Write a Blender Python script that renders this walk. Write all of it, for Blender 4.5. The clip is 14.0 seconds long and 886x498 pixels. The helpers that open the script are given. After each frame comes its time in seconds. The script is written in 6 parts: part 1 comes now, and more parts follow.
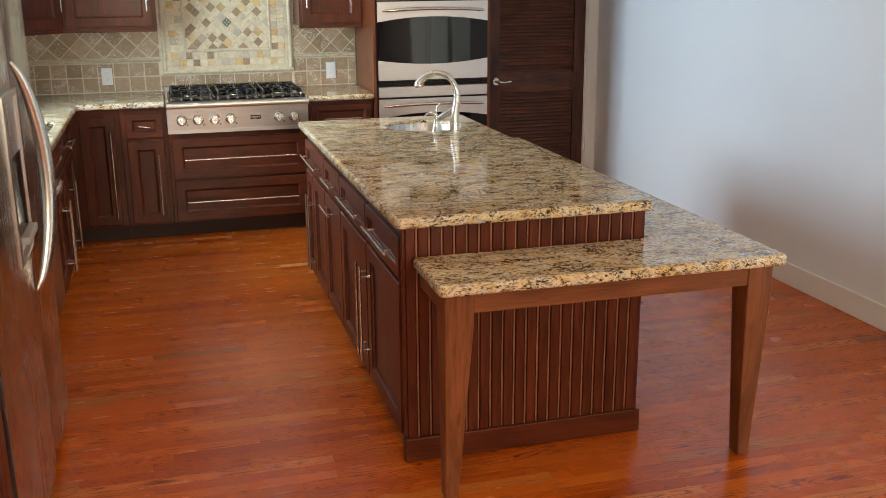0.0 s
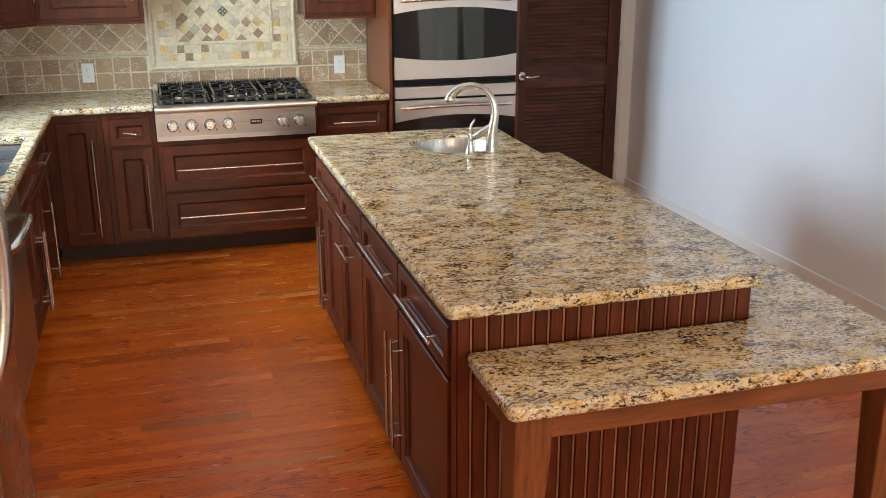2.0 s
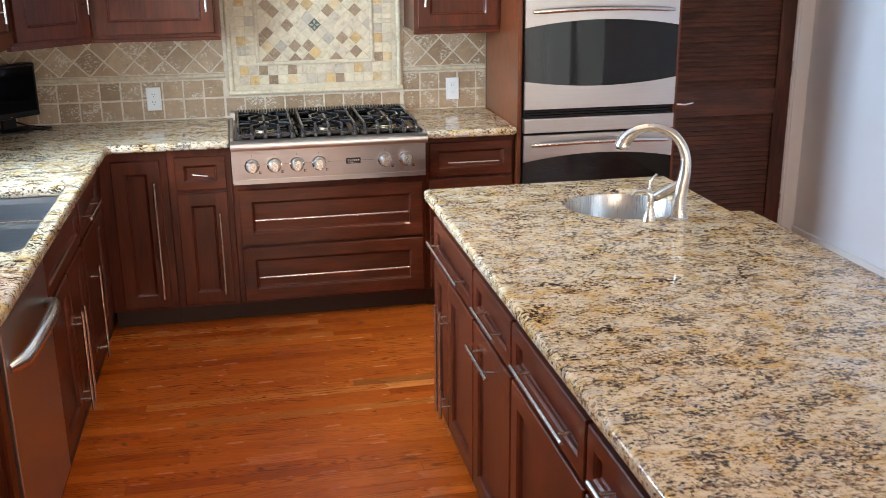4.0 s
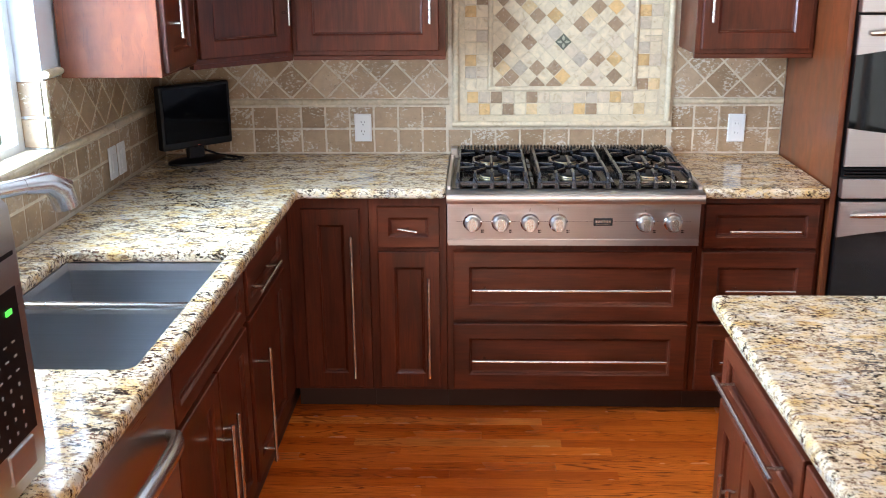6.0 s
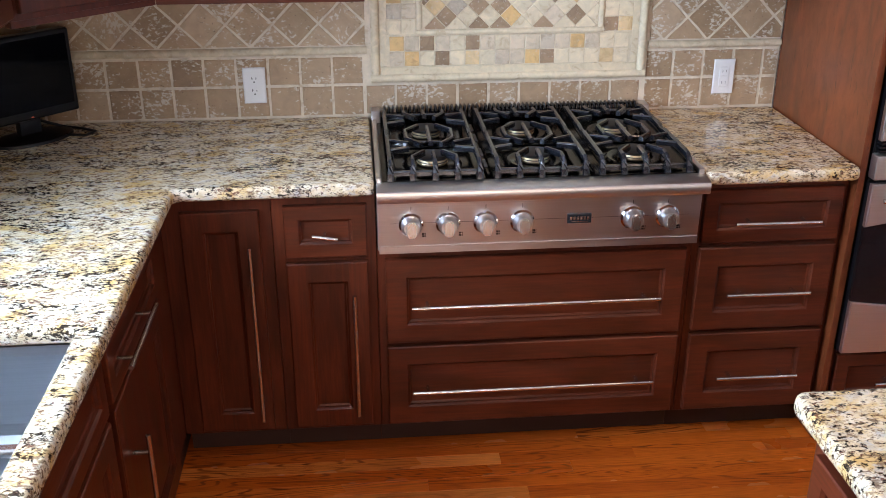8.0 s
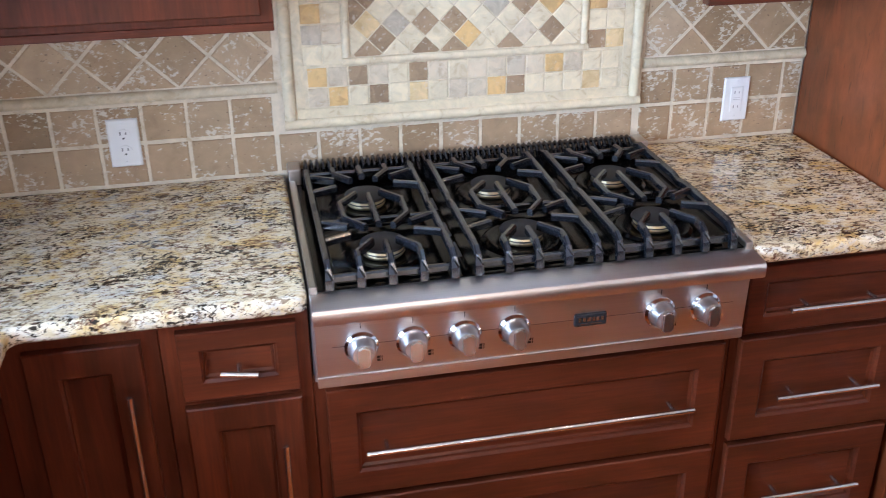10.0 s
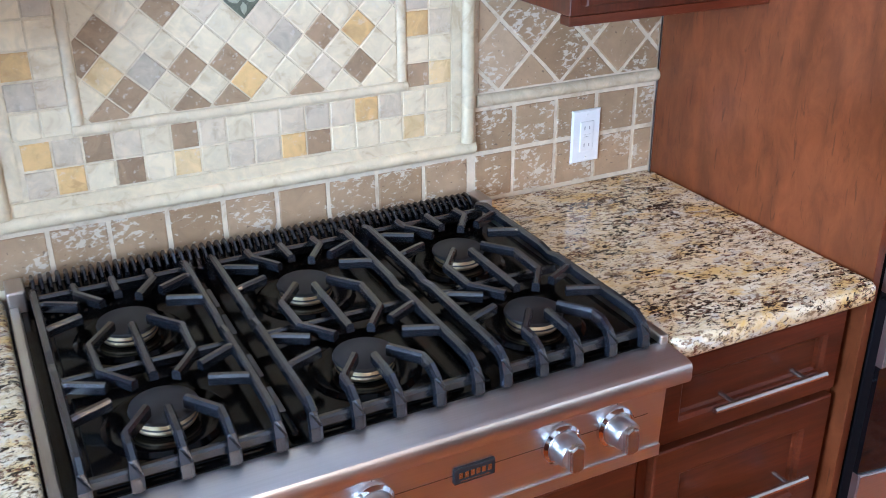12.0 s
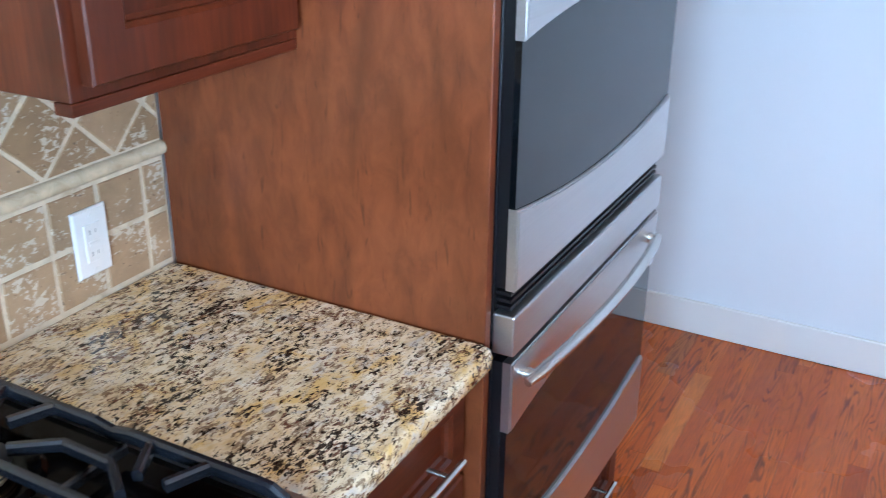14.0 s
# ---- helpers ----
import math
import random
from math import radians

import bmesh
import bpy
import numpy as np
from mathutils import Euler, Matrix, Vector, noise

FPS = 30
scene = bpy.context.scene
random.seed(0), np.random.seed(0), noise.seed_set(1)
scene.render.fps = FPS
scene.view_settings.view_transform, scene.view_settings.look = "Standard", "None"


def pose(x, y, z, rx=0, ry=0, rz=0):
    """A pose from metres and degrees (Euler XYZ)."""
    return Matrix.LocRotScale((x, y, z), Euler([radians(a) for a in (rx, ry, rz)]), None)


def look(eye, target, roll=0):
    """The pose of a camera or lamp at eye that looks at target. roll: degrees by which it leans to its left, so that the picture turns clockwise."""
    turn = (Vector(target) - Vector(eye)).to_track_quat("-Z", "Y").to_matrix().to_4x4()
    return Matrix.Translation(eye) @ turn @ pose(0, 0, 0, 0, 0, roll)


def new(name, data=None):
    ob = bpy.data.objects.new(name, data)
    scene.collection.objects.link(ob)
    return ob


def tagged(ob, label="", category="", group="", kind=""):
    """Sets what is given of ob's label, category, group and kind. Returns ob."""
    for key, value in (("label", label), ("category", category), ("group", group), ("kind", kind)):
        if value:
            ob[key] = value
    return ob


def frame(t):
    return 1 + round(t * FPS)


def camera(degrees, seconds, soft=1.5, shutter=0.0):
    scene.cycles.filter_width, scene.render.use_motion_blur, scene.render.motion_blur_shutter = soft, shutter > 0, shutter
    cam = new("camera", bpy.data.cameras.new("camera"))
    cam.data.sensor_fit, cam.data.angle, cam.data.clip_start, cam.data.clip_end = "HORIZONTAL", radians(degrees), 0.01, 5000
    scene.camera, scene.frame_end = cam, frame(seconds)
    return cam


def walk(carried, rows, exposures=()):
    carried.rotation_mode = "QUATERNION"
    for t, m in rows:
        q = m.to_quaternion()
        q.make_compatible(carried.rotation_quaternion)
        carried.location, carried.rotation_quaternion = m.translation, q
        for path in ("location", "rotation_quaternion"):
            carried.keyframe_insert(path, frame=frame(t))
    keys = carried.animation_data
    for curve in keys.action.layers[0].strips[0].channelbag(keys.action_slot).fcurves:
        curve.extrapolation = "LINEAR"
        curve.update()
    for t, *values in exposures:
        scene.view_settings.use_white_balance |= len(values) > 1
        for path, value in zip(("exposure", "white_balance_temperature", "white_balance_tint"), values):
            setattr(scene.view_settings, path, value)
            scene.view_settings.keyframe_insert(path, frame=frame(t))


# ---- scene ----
# ---------------------------------------------------------------- camera
cam = camera(48.59, 14.0, soft=0.8, shutter=0.2)
PATH = [
    (0, (-0.466, -7.16, 1.679), (0.058, -5.306, 1.141), -0.4),
    (0.5, (-0.407, -7.008, 1.829), (0.122, -5.177, 1.222), -0.3),
    (1, (-0.405, -6.84, 1.845), (0.13, -5.011, 1.237), -0.3),
    (1.5, (-0.466, -6.63, 1.848), (0.072, -4.804, 1.235), -0.2),
    (2, (-0.433, -6.368, 1.827), (0.099, -4.54, 1.215), -0.1),
    (2.5, (-0.394, -6.077, 1.806), (0.136, -4.248, 1.194), 0.1),
    (2.7, (-0.398, -5.952, 1.799), (0.125, -4.121, 1.188), -0.0),
    (4.8, (-0.327, -4.714, 1.743), (-0.064, -2.82, 1.158), -0.3),
    (5, (-0.295, -4.604, 1.747), (-0.064, -2.706, 1.161), -0.2),
    (5.5, (-0.27, -4.332, 1.74), (-0.214, -2.42, 1.155), -0.5),
    (6, (-0.339, -4.064, 1.727), (-0.412, -2.151, 1.146), -0.5),
    (6.5, (-0.358, -3.794, 1.732), (-0.45, -1.882, 1.152), -0.2),
    (7, (-0.34, -3.503, 1.765), (-0.43, -1.59, 1.187), -0.3),
    (7.5, (-0.428, -3.301, 1.805), (-0.398, -1.423, 1.119), -0.1),
    (7.7, (-0.459, -3.239, 1.82), (-0.361, -1.398, 1.044), 0.1),
    (9.8, (-0.548, -2.367, 1.798), (-0.242, -0.593, 0.927), -0.7),
    (10, (-0.533, -2.29, 1.788), (-0.172, -0.524, 0.921), -0.6),
    (10.5, (-0.455, -2.084, 1.759), (0.017, -0.34, 0.903), -0.4),
    (11, (-0.446, -1.917, 1.725), (0.142, -0.206, 0.872), -0.1),
    (11.5, (-0.471, -1.78, 1.7), (0.241, -0.114, 0.853), 0.0),
    (12, (-0.45, -1.669, 1.687), (0.359, -0.046, 0.845), -0.3),
    (12.5, (-0.39, -1.516, 1.676), (0.525, 0.058, 0.849), 0.1),
    (13, (-0.341, -1.404, 1.676), (0.794, 0.015, 0.841), 0.2),
    (13.5, (-0.338, -1.291, 1.691), (1.07, -0.141, 0.857), 0.9),
    (14, (-0.301, -1.206, 1.661), (1.311, -0.341, 0.853), 0.6),
]
walk(cam, [(t, look(eye, target, roll)) for t, eye, target, roll in PATH], [(0, -0.30, 8400, 10), (2.7, -0.10, 8050, 13), (5, 0.04, 7400, 18), (6.4, 0.13, 7350, 20), (7.0, -0.20, 7400, 22), (7.7, -0.22, 7400, 24), (10, 0.05, 6900, 22), (12, 0.12, 6450, 19), (13, 0.16, 6450, 17), (14, 0.11, 6450, 12)])

# ---------------------------------------------------------------- world, sun, large lights
world = bpy.data.worlds.new("sky")
scene.world = world
world.use_nodes = True
sky = world.node_tree.nodes.new("ShaderNodeTexSky")
sky.sky_type, sky.sun_disc = "NISHITA", False
sky.sun_elevation, sky.sun_rotation = radians(53), radians(4)
backdrop_shader = world.node_tree.nodes["Background"]
world.node_tree.links.new(sky.outputs[0], backdrop_shader.inputs[0])
backdrop_shader.inputs[1].default_value = 0.12

sun = new("sun", bpy.data.lights.new("sun", "SUN"))
sun.data.energy, sun.data.angle, sun.data.color = 3.0, radians(0.5), (1.0, 0.95, 0.88)
sun.matrix_world = look((0.4, 6, 8), (0, 0, 0))


def area_lamp(name, eye, target, w, h, watts, colour, spread=170):
    ob = new(name, bpy.data.lights.new(name, "AREA"))
    ob.data.shape, ob.data.size, ob.data.size_y, ob.data.energy, ob.data.color = "RECTANGLE", w, h, watts, colour
    ob.data.spread = radians(spread)
    ob.matrix_world = look(eye, target)
    return ob


def down_lamp(x, y, watts):
    ob = new("downlight_lamp", bpy.data.lights.new("downlight_lamp", "SPOT"))
    ob.data.energy, ob.data.color, ob.data.spot_size, ob.data.spot_blend = watts, (1.0, 0.75, 0.49), radians(125), 0.6
    ob.data.shadow_soft_size = 0.045
    ob.location = (x, y, 2.40)


# daylight in the openings: the sink window and the glass doors behind the walker
area_lamp("sink_window_light", (-1.84, -1.62, 1.60), (1.2, -1.55, 1.3), 0.96, 0.86, 94, (0.45, 0.70, 1.0), 128)
# added frontal fill, set in the guessed rear opening
area_lamp("garden_door_light", (0.2, -8.92, 1.72), (0.2, -3.5, 1.0), 2.5, 0.7, 92, (1.0, 0.93, 0.84))
area_lamp("sliding_door_light", (2.86, -5.58, 1.15), (-1.0, -4.2, 0.9), 1.7, 1.7, 19, (0.76, 0.92, 1.0), 160)
# unseen ceiling lamps, places and watts guessed to fill in warm light
FILL_DOWNLIGHTS = [(0.72, -1.30, 24), (-0.2, -3.2, 27), (-0.35, -5.8, 34)]
for dx, dy, watts in FILL_DOWNLIGHTS:
    down_lamp(dx, dy, watts)


# ---------------------------------------------------------------- materials
def node(nt, kind, **values):
    n = nt.nodes.new("ShaderNode" + kind)
    for key, value in values.items():
        if key in n.inputs:
            n.inputs[key].default_value = value
    return n


def material(name, rough=0.5, metal=0.0, colour=(0.5, 0.5, 0.5), coat=0.0, coat_rough=0.1, spec=0.5):
    m = bpy.data.materials.new(name)
    m.use_nodes = True
    b = m.node_tree.nodes["Principled BSDF"]
    b.inputs["Base Color"].default_value = (*colour, 1)
    b.inputs["Roughness"].default_value = rough
    b.inputs["Metallic"].default_value = metal
    b.inputs["Coat Weight"].default_value = coat
    b.inputs["Coat Roughness"].default_value = coat_rough
    b.inputs["Specular IOR Level"].default_value = spec
    return m, m.node_tree, b


def coords(nt, scale=(1, 1, 1), rot=(0, 0, 0), shift_by_object=0.0):
    tc = node(nt, "TexCoord")
    mp = node(nt, "Mapping")
    mp.inputs["Scale"].default_value = scale
    mp.inputs["Rotation"].default_value = [radians(a) for a in rot]
    nt.links.new(tc.outputs["Object"], mp.inputs["Vector"])
    if shift_by_object:
        info = node(nt, "ObjectInfo")
        mul = node(nt, "Math")
        mul.operation = "MULTIPLY"
        mul.inputs[1].default_value = shift_by_object
        nt.links.new(info.outputs["Random"], mul.inputs[0])
        nt.links.new(mul.outputs[0], mp.inputs["Location"])
    return mp.outputs[0]


def noise_tex(nt, vec, scale, detail=4.0, rough=0.55, distort=0.0):
    n = node(nt, "TexNoise", Scale=scale, Detail=detail, Roughness=rough, Distortion=distort)
    nt.links.new(vec, n.inputs["Vector"])
    return n.outputs["Fac"]


def ramp(nt, fac, stops):
    r = node(nt, "ValToRGB")
    els = r.color_ramp.elements
    while len(els) < len(stops):
        els.new(0.5)
    for e, (p, c) in zip(els, stops):
        e.position, e.color = p, (*c, 1) if len(c) == 3 else c
    nt.links.new(fac, r.inputs[0])
    return r.outputs["Color"]


def mix(nt, a, b, fac, how="MIX"):
    n = node(nt, "Mix")
    n.data_type, n.blend_type = "RGBA", how
    for socket, value in ((n.inputs[0], fac), (n.inputs[6], a), (n.inputs[7], b)):
        if isinstance(value, (int, float)):
            socket.default_value = value
        elif isinstance(value, tuple):
            socket.default_value = (*value, 1)
        else:
            nt.links.new(value, socket)
    return n.outputs[2]


def bump(nt, b, height, strength=0.2, distance=0.002):
    n = node(nt, "Bump", Strength=strength, Distance=distance)
    nt.links.new(height, n.inputs["Height"])
    nt.links.new(n.outputs[0], b.inputs["Normal"])


def grey(lo, hi):
    return [(0.0, (lo, lo, lo)), (1.0, (hi, hi, hi))]


def wood_material(name, grain, dark, mid, light, rough=0.40, coat=0.20, across=26.0, along=1.6, blotches=(0.5, 1.35), pores=0.0):
    """Stained, lacquered wood; grain: the axis along which the fibres run."""
    m, nt, b = material(name, rough, coat=coat, coat_rough=0.15, spec=0.27)
    s = [across] * 3
    s["xyz".index(grain)] = along
    v = coords(nt, s, shift_by_object=7.0)
    fine = noise_tex(nt, v, 4.0, 8.0, 0.65, 0.6)
    base = ramp(nt, fine, [(0.25, dark), (0.5, mid), (0.8, light)])
    s2 = [5.0, 5.0, 5.0]
    s2["xyz".index(grain)] = 1.2
    blotch = noise_tex(nt, coords(nt, s2, shift_by_object=3.0), 1.6, 3.0, 0.5, 1.2)
    shade = ramp(nt, blotch, [(0.25, (blotches[0],) * 3), (0.75, (blotches[1],) * 3)])
    col = mix(nt, base, shade, 1.0, "MULTIPLY")
    if pores:
        s3 = [75.0] * 3
        s3["xyz".index(grain)] = 9.0
        arcs = noise_tex(nt, coords(nt, s3), 1.0, 3.0, 0.6, 1.4)
        col = mix(nt, col, tuple(0.45 * c for c in dark), ramp(nt, arcs, [(0.60, (0, 0, 0)), (0.70, (pores, pores, pores))]))
    nt.links.new(col, b.inputs["Base Color"])
    nt.links.new(ramp(nt, blotch, grey(rough - 0.08, rough + 0.12)), b.inputs["Roughness"])
    bump(nt, b, fine, 0.10, 0.001)
    return m


CAB = ((0.058, 0.0098, 0.0031), (0.092, 0.0162, 0.0050), (0.134, 0.0265, 0.0082))
CAB_V = wood_material("cabinet_wood_upright", "z", *CAB)
CAB_X = wood_material("cabinet_wood_across", "x", *CAB)
CAB_Y = wood_material("cabinet_wood_deep", "y", *CAB)
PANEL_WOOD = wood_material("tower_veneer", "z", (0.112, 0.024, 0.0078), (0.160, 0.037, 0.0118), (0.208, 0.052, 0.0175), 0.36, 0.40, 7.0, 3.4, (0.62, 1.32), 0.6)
DOOR_WOOD = wood_material("louvre_wood", "x", (0.045, 0.014, 0.008), (0.105, 0.034, 0.018), (0.17, 0.060, 0.032), 0.45, 0.05)
DOOR_WOOD_V = wood_material("door_stile_wood", "z", (0.04, 0.012, 0.007), (0.085, 0.026, 0.014), (0.13, 0.044, 0.022), 0.42, 0.05)
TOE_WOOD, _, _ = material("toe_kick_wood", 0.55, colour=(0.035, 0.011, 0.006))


def floor_material():
    m, nt, b = material("oak_boards", 0.24, coat=0.0, coat_rough=0.12, spec=0.36)
    info = node(nt, "ObjectInfo")
    geo = node(nt, "NewGeometry")
    add = node(nt, "Math")
    add.operation = "ADD"
    nt.links.new(info.outputs["Random"], add.inputs[0])
    nt.links.new(geo.outputs["Random Per Island"], add.inputs[1])
    wrap = node(nt, "Math")
    wrap.operation = "FRACT"
    nt.links.new(add.outputs[0], wrap.inputs[0])
    tc = node(nt, "TexCoord")
    off = node(nt, "CombineXYZ")
    far = node(nt, "Math")
    far.operation = "MULTIPLY"
    far.inputs[1].default_value = 37.0
    nt.links.new(wrap.outputs[0], far.inputs[0])
    nt.links.new(far.outputs[0], off.inputs[0])
    nt.links.new(far.outputs[0], off.inputs[1])
    vec = node(nt, "VectorMath")
    vec.operation = "ADD"
    nt.links.new(tc.outputs["Object"], vec.inputs[0])
    nt.links.new(off.outputs[0], vec.inputs[1])
    long = node(nt, "Mapping")
    long.inputs["Scale"].default_value = (1.7, 20, 1)
    nt.links.new(vec.outputs[0], long.inputs["Vector"])
    arches = noise_tex(nt, long.outputs[0], 1.0, 1.5, 0.4, 0.3)
    many = node(nt, "Math")
    many.operation = "MULTIPLY"
    many.inputs[1].default_value = 95.0
    nt.links.new(arches, many.inputs[0])
    lines = node(nt, "Math")
    lines.operation = "SINE"
    nt.links.new(many.outputs[0], lines.inputs[0])
    fibre_map = node(nt, "Mapping")
    fibre_map.inputs["Scale"].default_value = (13, 170, 1)
    nt.links.new(vec.outputs[0], fibre_map.inputs["Vector"])
    fibre = noise_tex(nt, fibre_map.outputs[0], 1.0, 4.0, 0.6)
    board = ramp(nt, wrap.outputs[0], [(0.0, (0.36, 0.058, 0.006)), (0.25, (0.54, 0.104, 0.011)), (0.45, (0.45, 0.077, 0.007)), (0.65, (0.58, 0.124, 0.015)), (0.85, (0.47, 0.082, 0.009)), (0.93, (0.60, 0.162, 0.029)), (1.0, (0.30, 0.080, 0.017))])
    figured = noise_tex(nt, long.outputs[0], 0.45, 1.0, 0.4)
    open_grain = mix(nt, ramp(nt, lines.outputs[0], [(0.35, (0.0, 0.0, 0.0)), (0.95, (1, 1, 1))]), ramp(nt, figured, [(0.42, (0.2, 0.2, 0.2)), (0.56, (1, 1, 1))]), 1.0, "MULTIPLY")
    flecks = ramp(nt, fibre, [(0.44, (1, 1, 1)), (0.72, (0.45, 0.45, 0.45))])
    col = mix(nt, board, (0.17, 0.030, 0.005), mix(nt, open_grain, flecks, 1.0, "MULTIPLY"))
    col = mix(nt, col, ramp(nt, fibre, grey(0.55, 1.45)), 1.0, "MULTIPLY")
    wear = noise_tex(nt, tc.outputs["Object"], 1.3, 4.0, 0.6)
    col = mix(nt, col, ramp(nt, wear, grey(0.75, 1.22)), 1.0, "MULTIPLY")
    nt.links.new(col, b.inputs["Base Color"])
    nt.links.new(ramp(nt, wear, grey(0.18, 0.36)), b.inputs["Roughness"])
    bump(nt, b, fibre, 0.08, 0.001)
    return m


FLOOR = floor_material()


def granite_material():
    m, nt, b = material("gold_granite", 0.05, spec=0.5)
    v = coords(nt, (0.72, 1.25, 1.2))
    clouds = noise_tex(nt, v, 38.0, 4.0, 0.60, 0.7)
    base = ramp(nt, clouds, [(0.30, (0.52, 0.385, 0.225)), (0.42, (0.66, 0.52, 0.335)), (0.52, (0.71, 0.585, 0.40)), (0.62, (0.735, 0.635, 0.475)), (0.74, (0.79, 0.73, 0.61))])
    gold = noise_tex(nt, coords(nt, (0.8, 1.1, 1), (0, 0, 70)), 12.0, 5.0, 0.68, 0.6)
    base = mix(nt, base, (0.64, 0.37, 0.085), ramp(nt, gold, [(0.485, (0, 0, 0)), (0.63, (0.70, 0.70, 0.70))]))
    quartz = noise_tex(nt, coords(nt, (0.75, 1.2, 1.2), (0, 0, 15)), 24.0, 4.0, 0.62, 0.6)
    base = mix(nt, base, (0.47, 0.455, 0.43), ramp(nt, quartz, [(0.53, (0, 0, 0)), (0.66, (0.72, 0.72, 0.72))]))
    ash = speck(nt, coords(nt, (0.68, 1.25, 1.2), (0, 0, 12)), 20.0, 88.0, 0.50)
    base = mix(nt, base, (0.17, 0.098, 0.055), ramp(nt, ash, [(0.785, (0, 0, 0)), (0.870, (0.85, 0.85, 0.85))]))
    garnet = speck(nt, coords(nt, (0.7, 1.2, 1.2), (0, 0, 40)), 17.0, 130.0, 0.40)
    base = mix(nt, base, (0.12, 0.038, 0.022), ramp(nt, garnet, [(0.775, (0, 0, 0)), (0.815, (0.9, 0.9, 0.9))]))
    dark = speck(nt, coords(nt, (0.72, 1.2, 1.2), (0, 0, 8)), 15.0, 104.0, 0.50)
    base = mix(nt, base, (0.018, 0.013, 0.011), ramp(nt, dark, [(0.808, (0, 0, 0)), (0.850, (0.97, 0.97, 0.97))]))
    nt.links.new(base, b.inputs["Base Color"])
    nt.links.new(ramp(nt, clouds, grey(0.03, 0.07)), b.inputs["Roughness"])
    return m


def speck(nt, v, cluster, size, weight):
    """Fine specks that gather where a coarser noise is high."""
    n = node(nt, "Math")
    n.operation = "MULTIPLY_ADD"
    n.inputs[1].default_value = weight
    nt.links.new(noise_tex(nt, v, cluster, 3.0, 0.6, 0.5), n.inputs[0])
    nt.links.new(noise_tex(nt, v, size, 4.0, 0.70, 0.5), n.inputs[2])
    return n.outputs[0]


GRANITE = granite_material()


def travertine_material():
    m, nt, b = material("tumbled_travertine", 0.5)
    v = coords(nt, (1, 1, 1), shift_by_object=23.0)
    info = node(nt, "ObjectInfo")
    tone = ramp(nt, info.outputs["Random"], [(0.0, (0.27, 0.168, 0.090)), (0.35, (0.40, 0.265, 0.155)), (0.7, (0.345, 0.226, 0.130)), (1.0, (0.46, 0.325, 0.205))])
    cloud = noise_tex(nt, v, 22.0, 5.0, 0.6, 0.6)
    tone = mix(nt, tone, ramp(nt, cloud, grey(0.62, 1.38)), 1.0, "MULTIPLY")
    pits = noise_tex(nt, coords(nt, (0.7, 1, 1.5), (0, 35, 0), shift_by_object=23.0), 105.0, 4.0, 0.62, 0.45)
    where = noise_tex(nt, v, 9.0, 2.0, 0.5)
    both = node(nt, "Math")
    both.operation = "MULTIPLY_ADD"
    both.inputs[1].default_value = 0.55
    nt.links.new(where, both.inputs[0])
    nt.links.new(pits, both.inputs[2])
    filler = ramp(nt, both.outputs[0], [(0.862, (0, 0, 0)), (0.918, (0.85, 0.85, 0.85))])
    col = mix(nt, tone, (0.60, 0.54, 0.44), filler)
    holes = noise_tex(nt, v, 120.0, 2.0, 0.5)
    col = mix(nt, col, (0.10, 0.065, 0.04), ramp(nt, holes, [(0.68, (0, 0, 0)), (0.73, (0.7, 0.7, 0.7))]))
    nt.links.new(col, b.inputs["Base Color"])
    nt.links.new(ramp(nt, cloud, grey(0.34, 0.6)), b.inputs["Roughness"])
    bump(nt, b, pits, 0.35, 0.0015)
    return m


TRAVERTINE = travertine_material()


def stone_material(name, colour, spread=0.18, filler=0.25):
    m, nt, b = material(name, 0.46)
    v = coords(nt, (1, 1, 1), shift_by_object=19.0)
    info = node(nt, "ObjectInfo")
    cloud = noise_tex(nt, v, 36.0, 5.0, 0.6, 0.5)
    col = mix(nt, colour, ramp(nt, cloud, grey(1 - 1.8 * spread, 1 + 1.8 * spread)), 1.0, "MULTIPLY")
    col = mix(nt, col, ramp(nt, info.outputs["Random"], grey(1 - spread, 1 + spread)), 1.0, "MULTIPLY")
    veins = noise_tex(nt, v, 26.0, 3.0, 0.6, 0.8)
    col = mix(nt, col, tuple(min(1.0, c * k) for c, k in zip(colour, (1.25, 1.22, 1.2))), ramp(nt, veins, [(0.48, (0, 0, 0)), (0.66, (0.7, 0.7, 0.7))]))
    col = mix(nt, col, tuple(c * k for c, k in zip(colour, (0.72, 0.62, 0.52))), ramp(nt, veins, [(0.32, (0.6, 0.6, 0.6)), (0.44, (0, 0, 0))]))
    pits = noise_tex(nt, v, 85.0, 3.0, 0.6, 0.2)
    col = mix(nt, col, (0.66, 0.61, 0.53), ramp(nt, pits, [(0.60, (0, 0, 0)), (0.68, (filler, filler, filler))]))
    nt.links.new(col, b.inputs["Base Color"])
    bump(nt, b, pits, 0.2, 0.001)
    return m


CREAM = stone_material("cream_limestone", (0.61, 0.52, 0.365), 0.05, 0.3)
IVORY = stone_material("ivory_limestone", (0.66, 0.565, 0.395), 0.05, 0.3)
HONEY = stone_material("honey_marble", (0.64, 0.47, 0.25), 0.12, 0.3)
CREAM_TRIM = stone_material("cream_stone_trim", (0.62, 0.525, 0.36), 0.06, 0.2)
BEIGE = stone_material("beige_marble", (0.57, 0.475, 0.345), 0.14, 0.3)
OCHRE = stone_material("ochre_marble", (0.60, 0.385, 0.165), 0.16, 0.3)
BROWN = stone_material("brown_marble", (0.31, 0.205, 0.12), 0.18, 0.45)
GREYSTONE = stone_material("grey_marble", (0.46, 0.395, 0.30), 0.16, 0.3)
DECO = stone_material("deco_metal_glaze", (0.085, 0.095, 0.065), 0.25, 0.1)
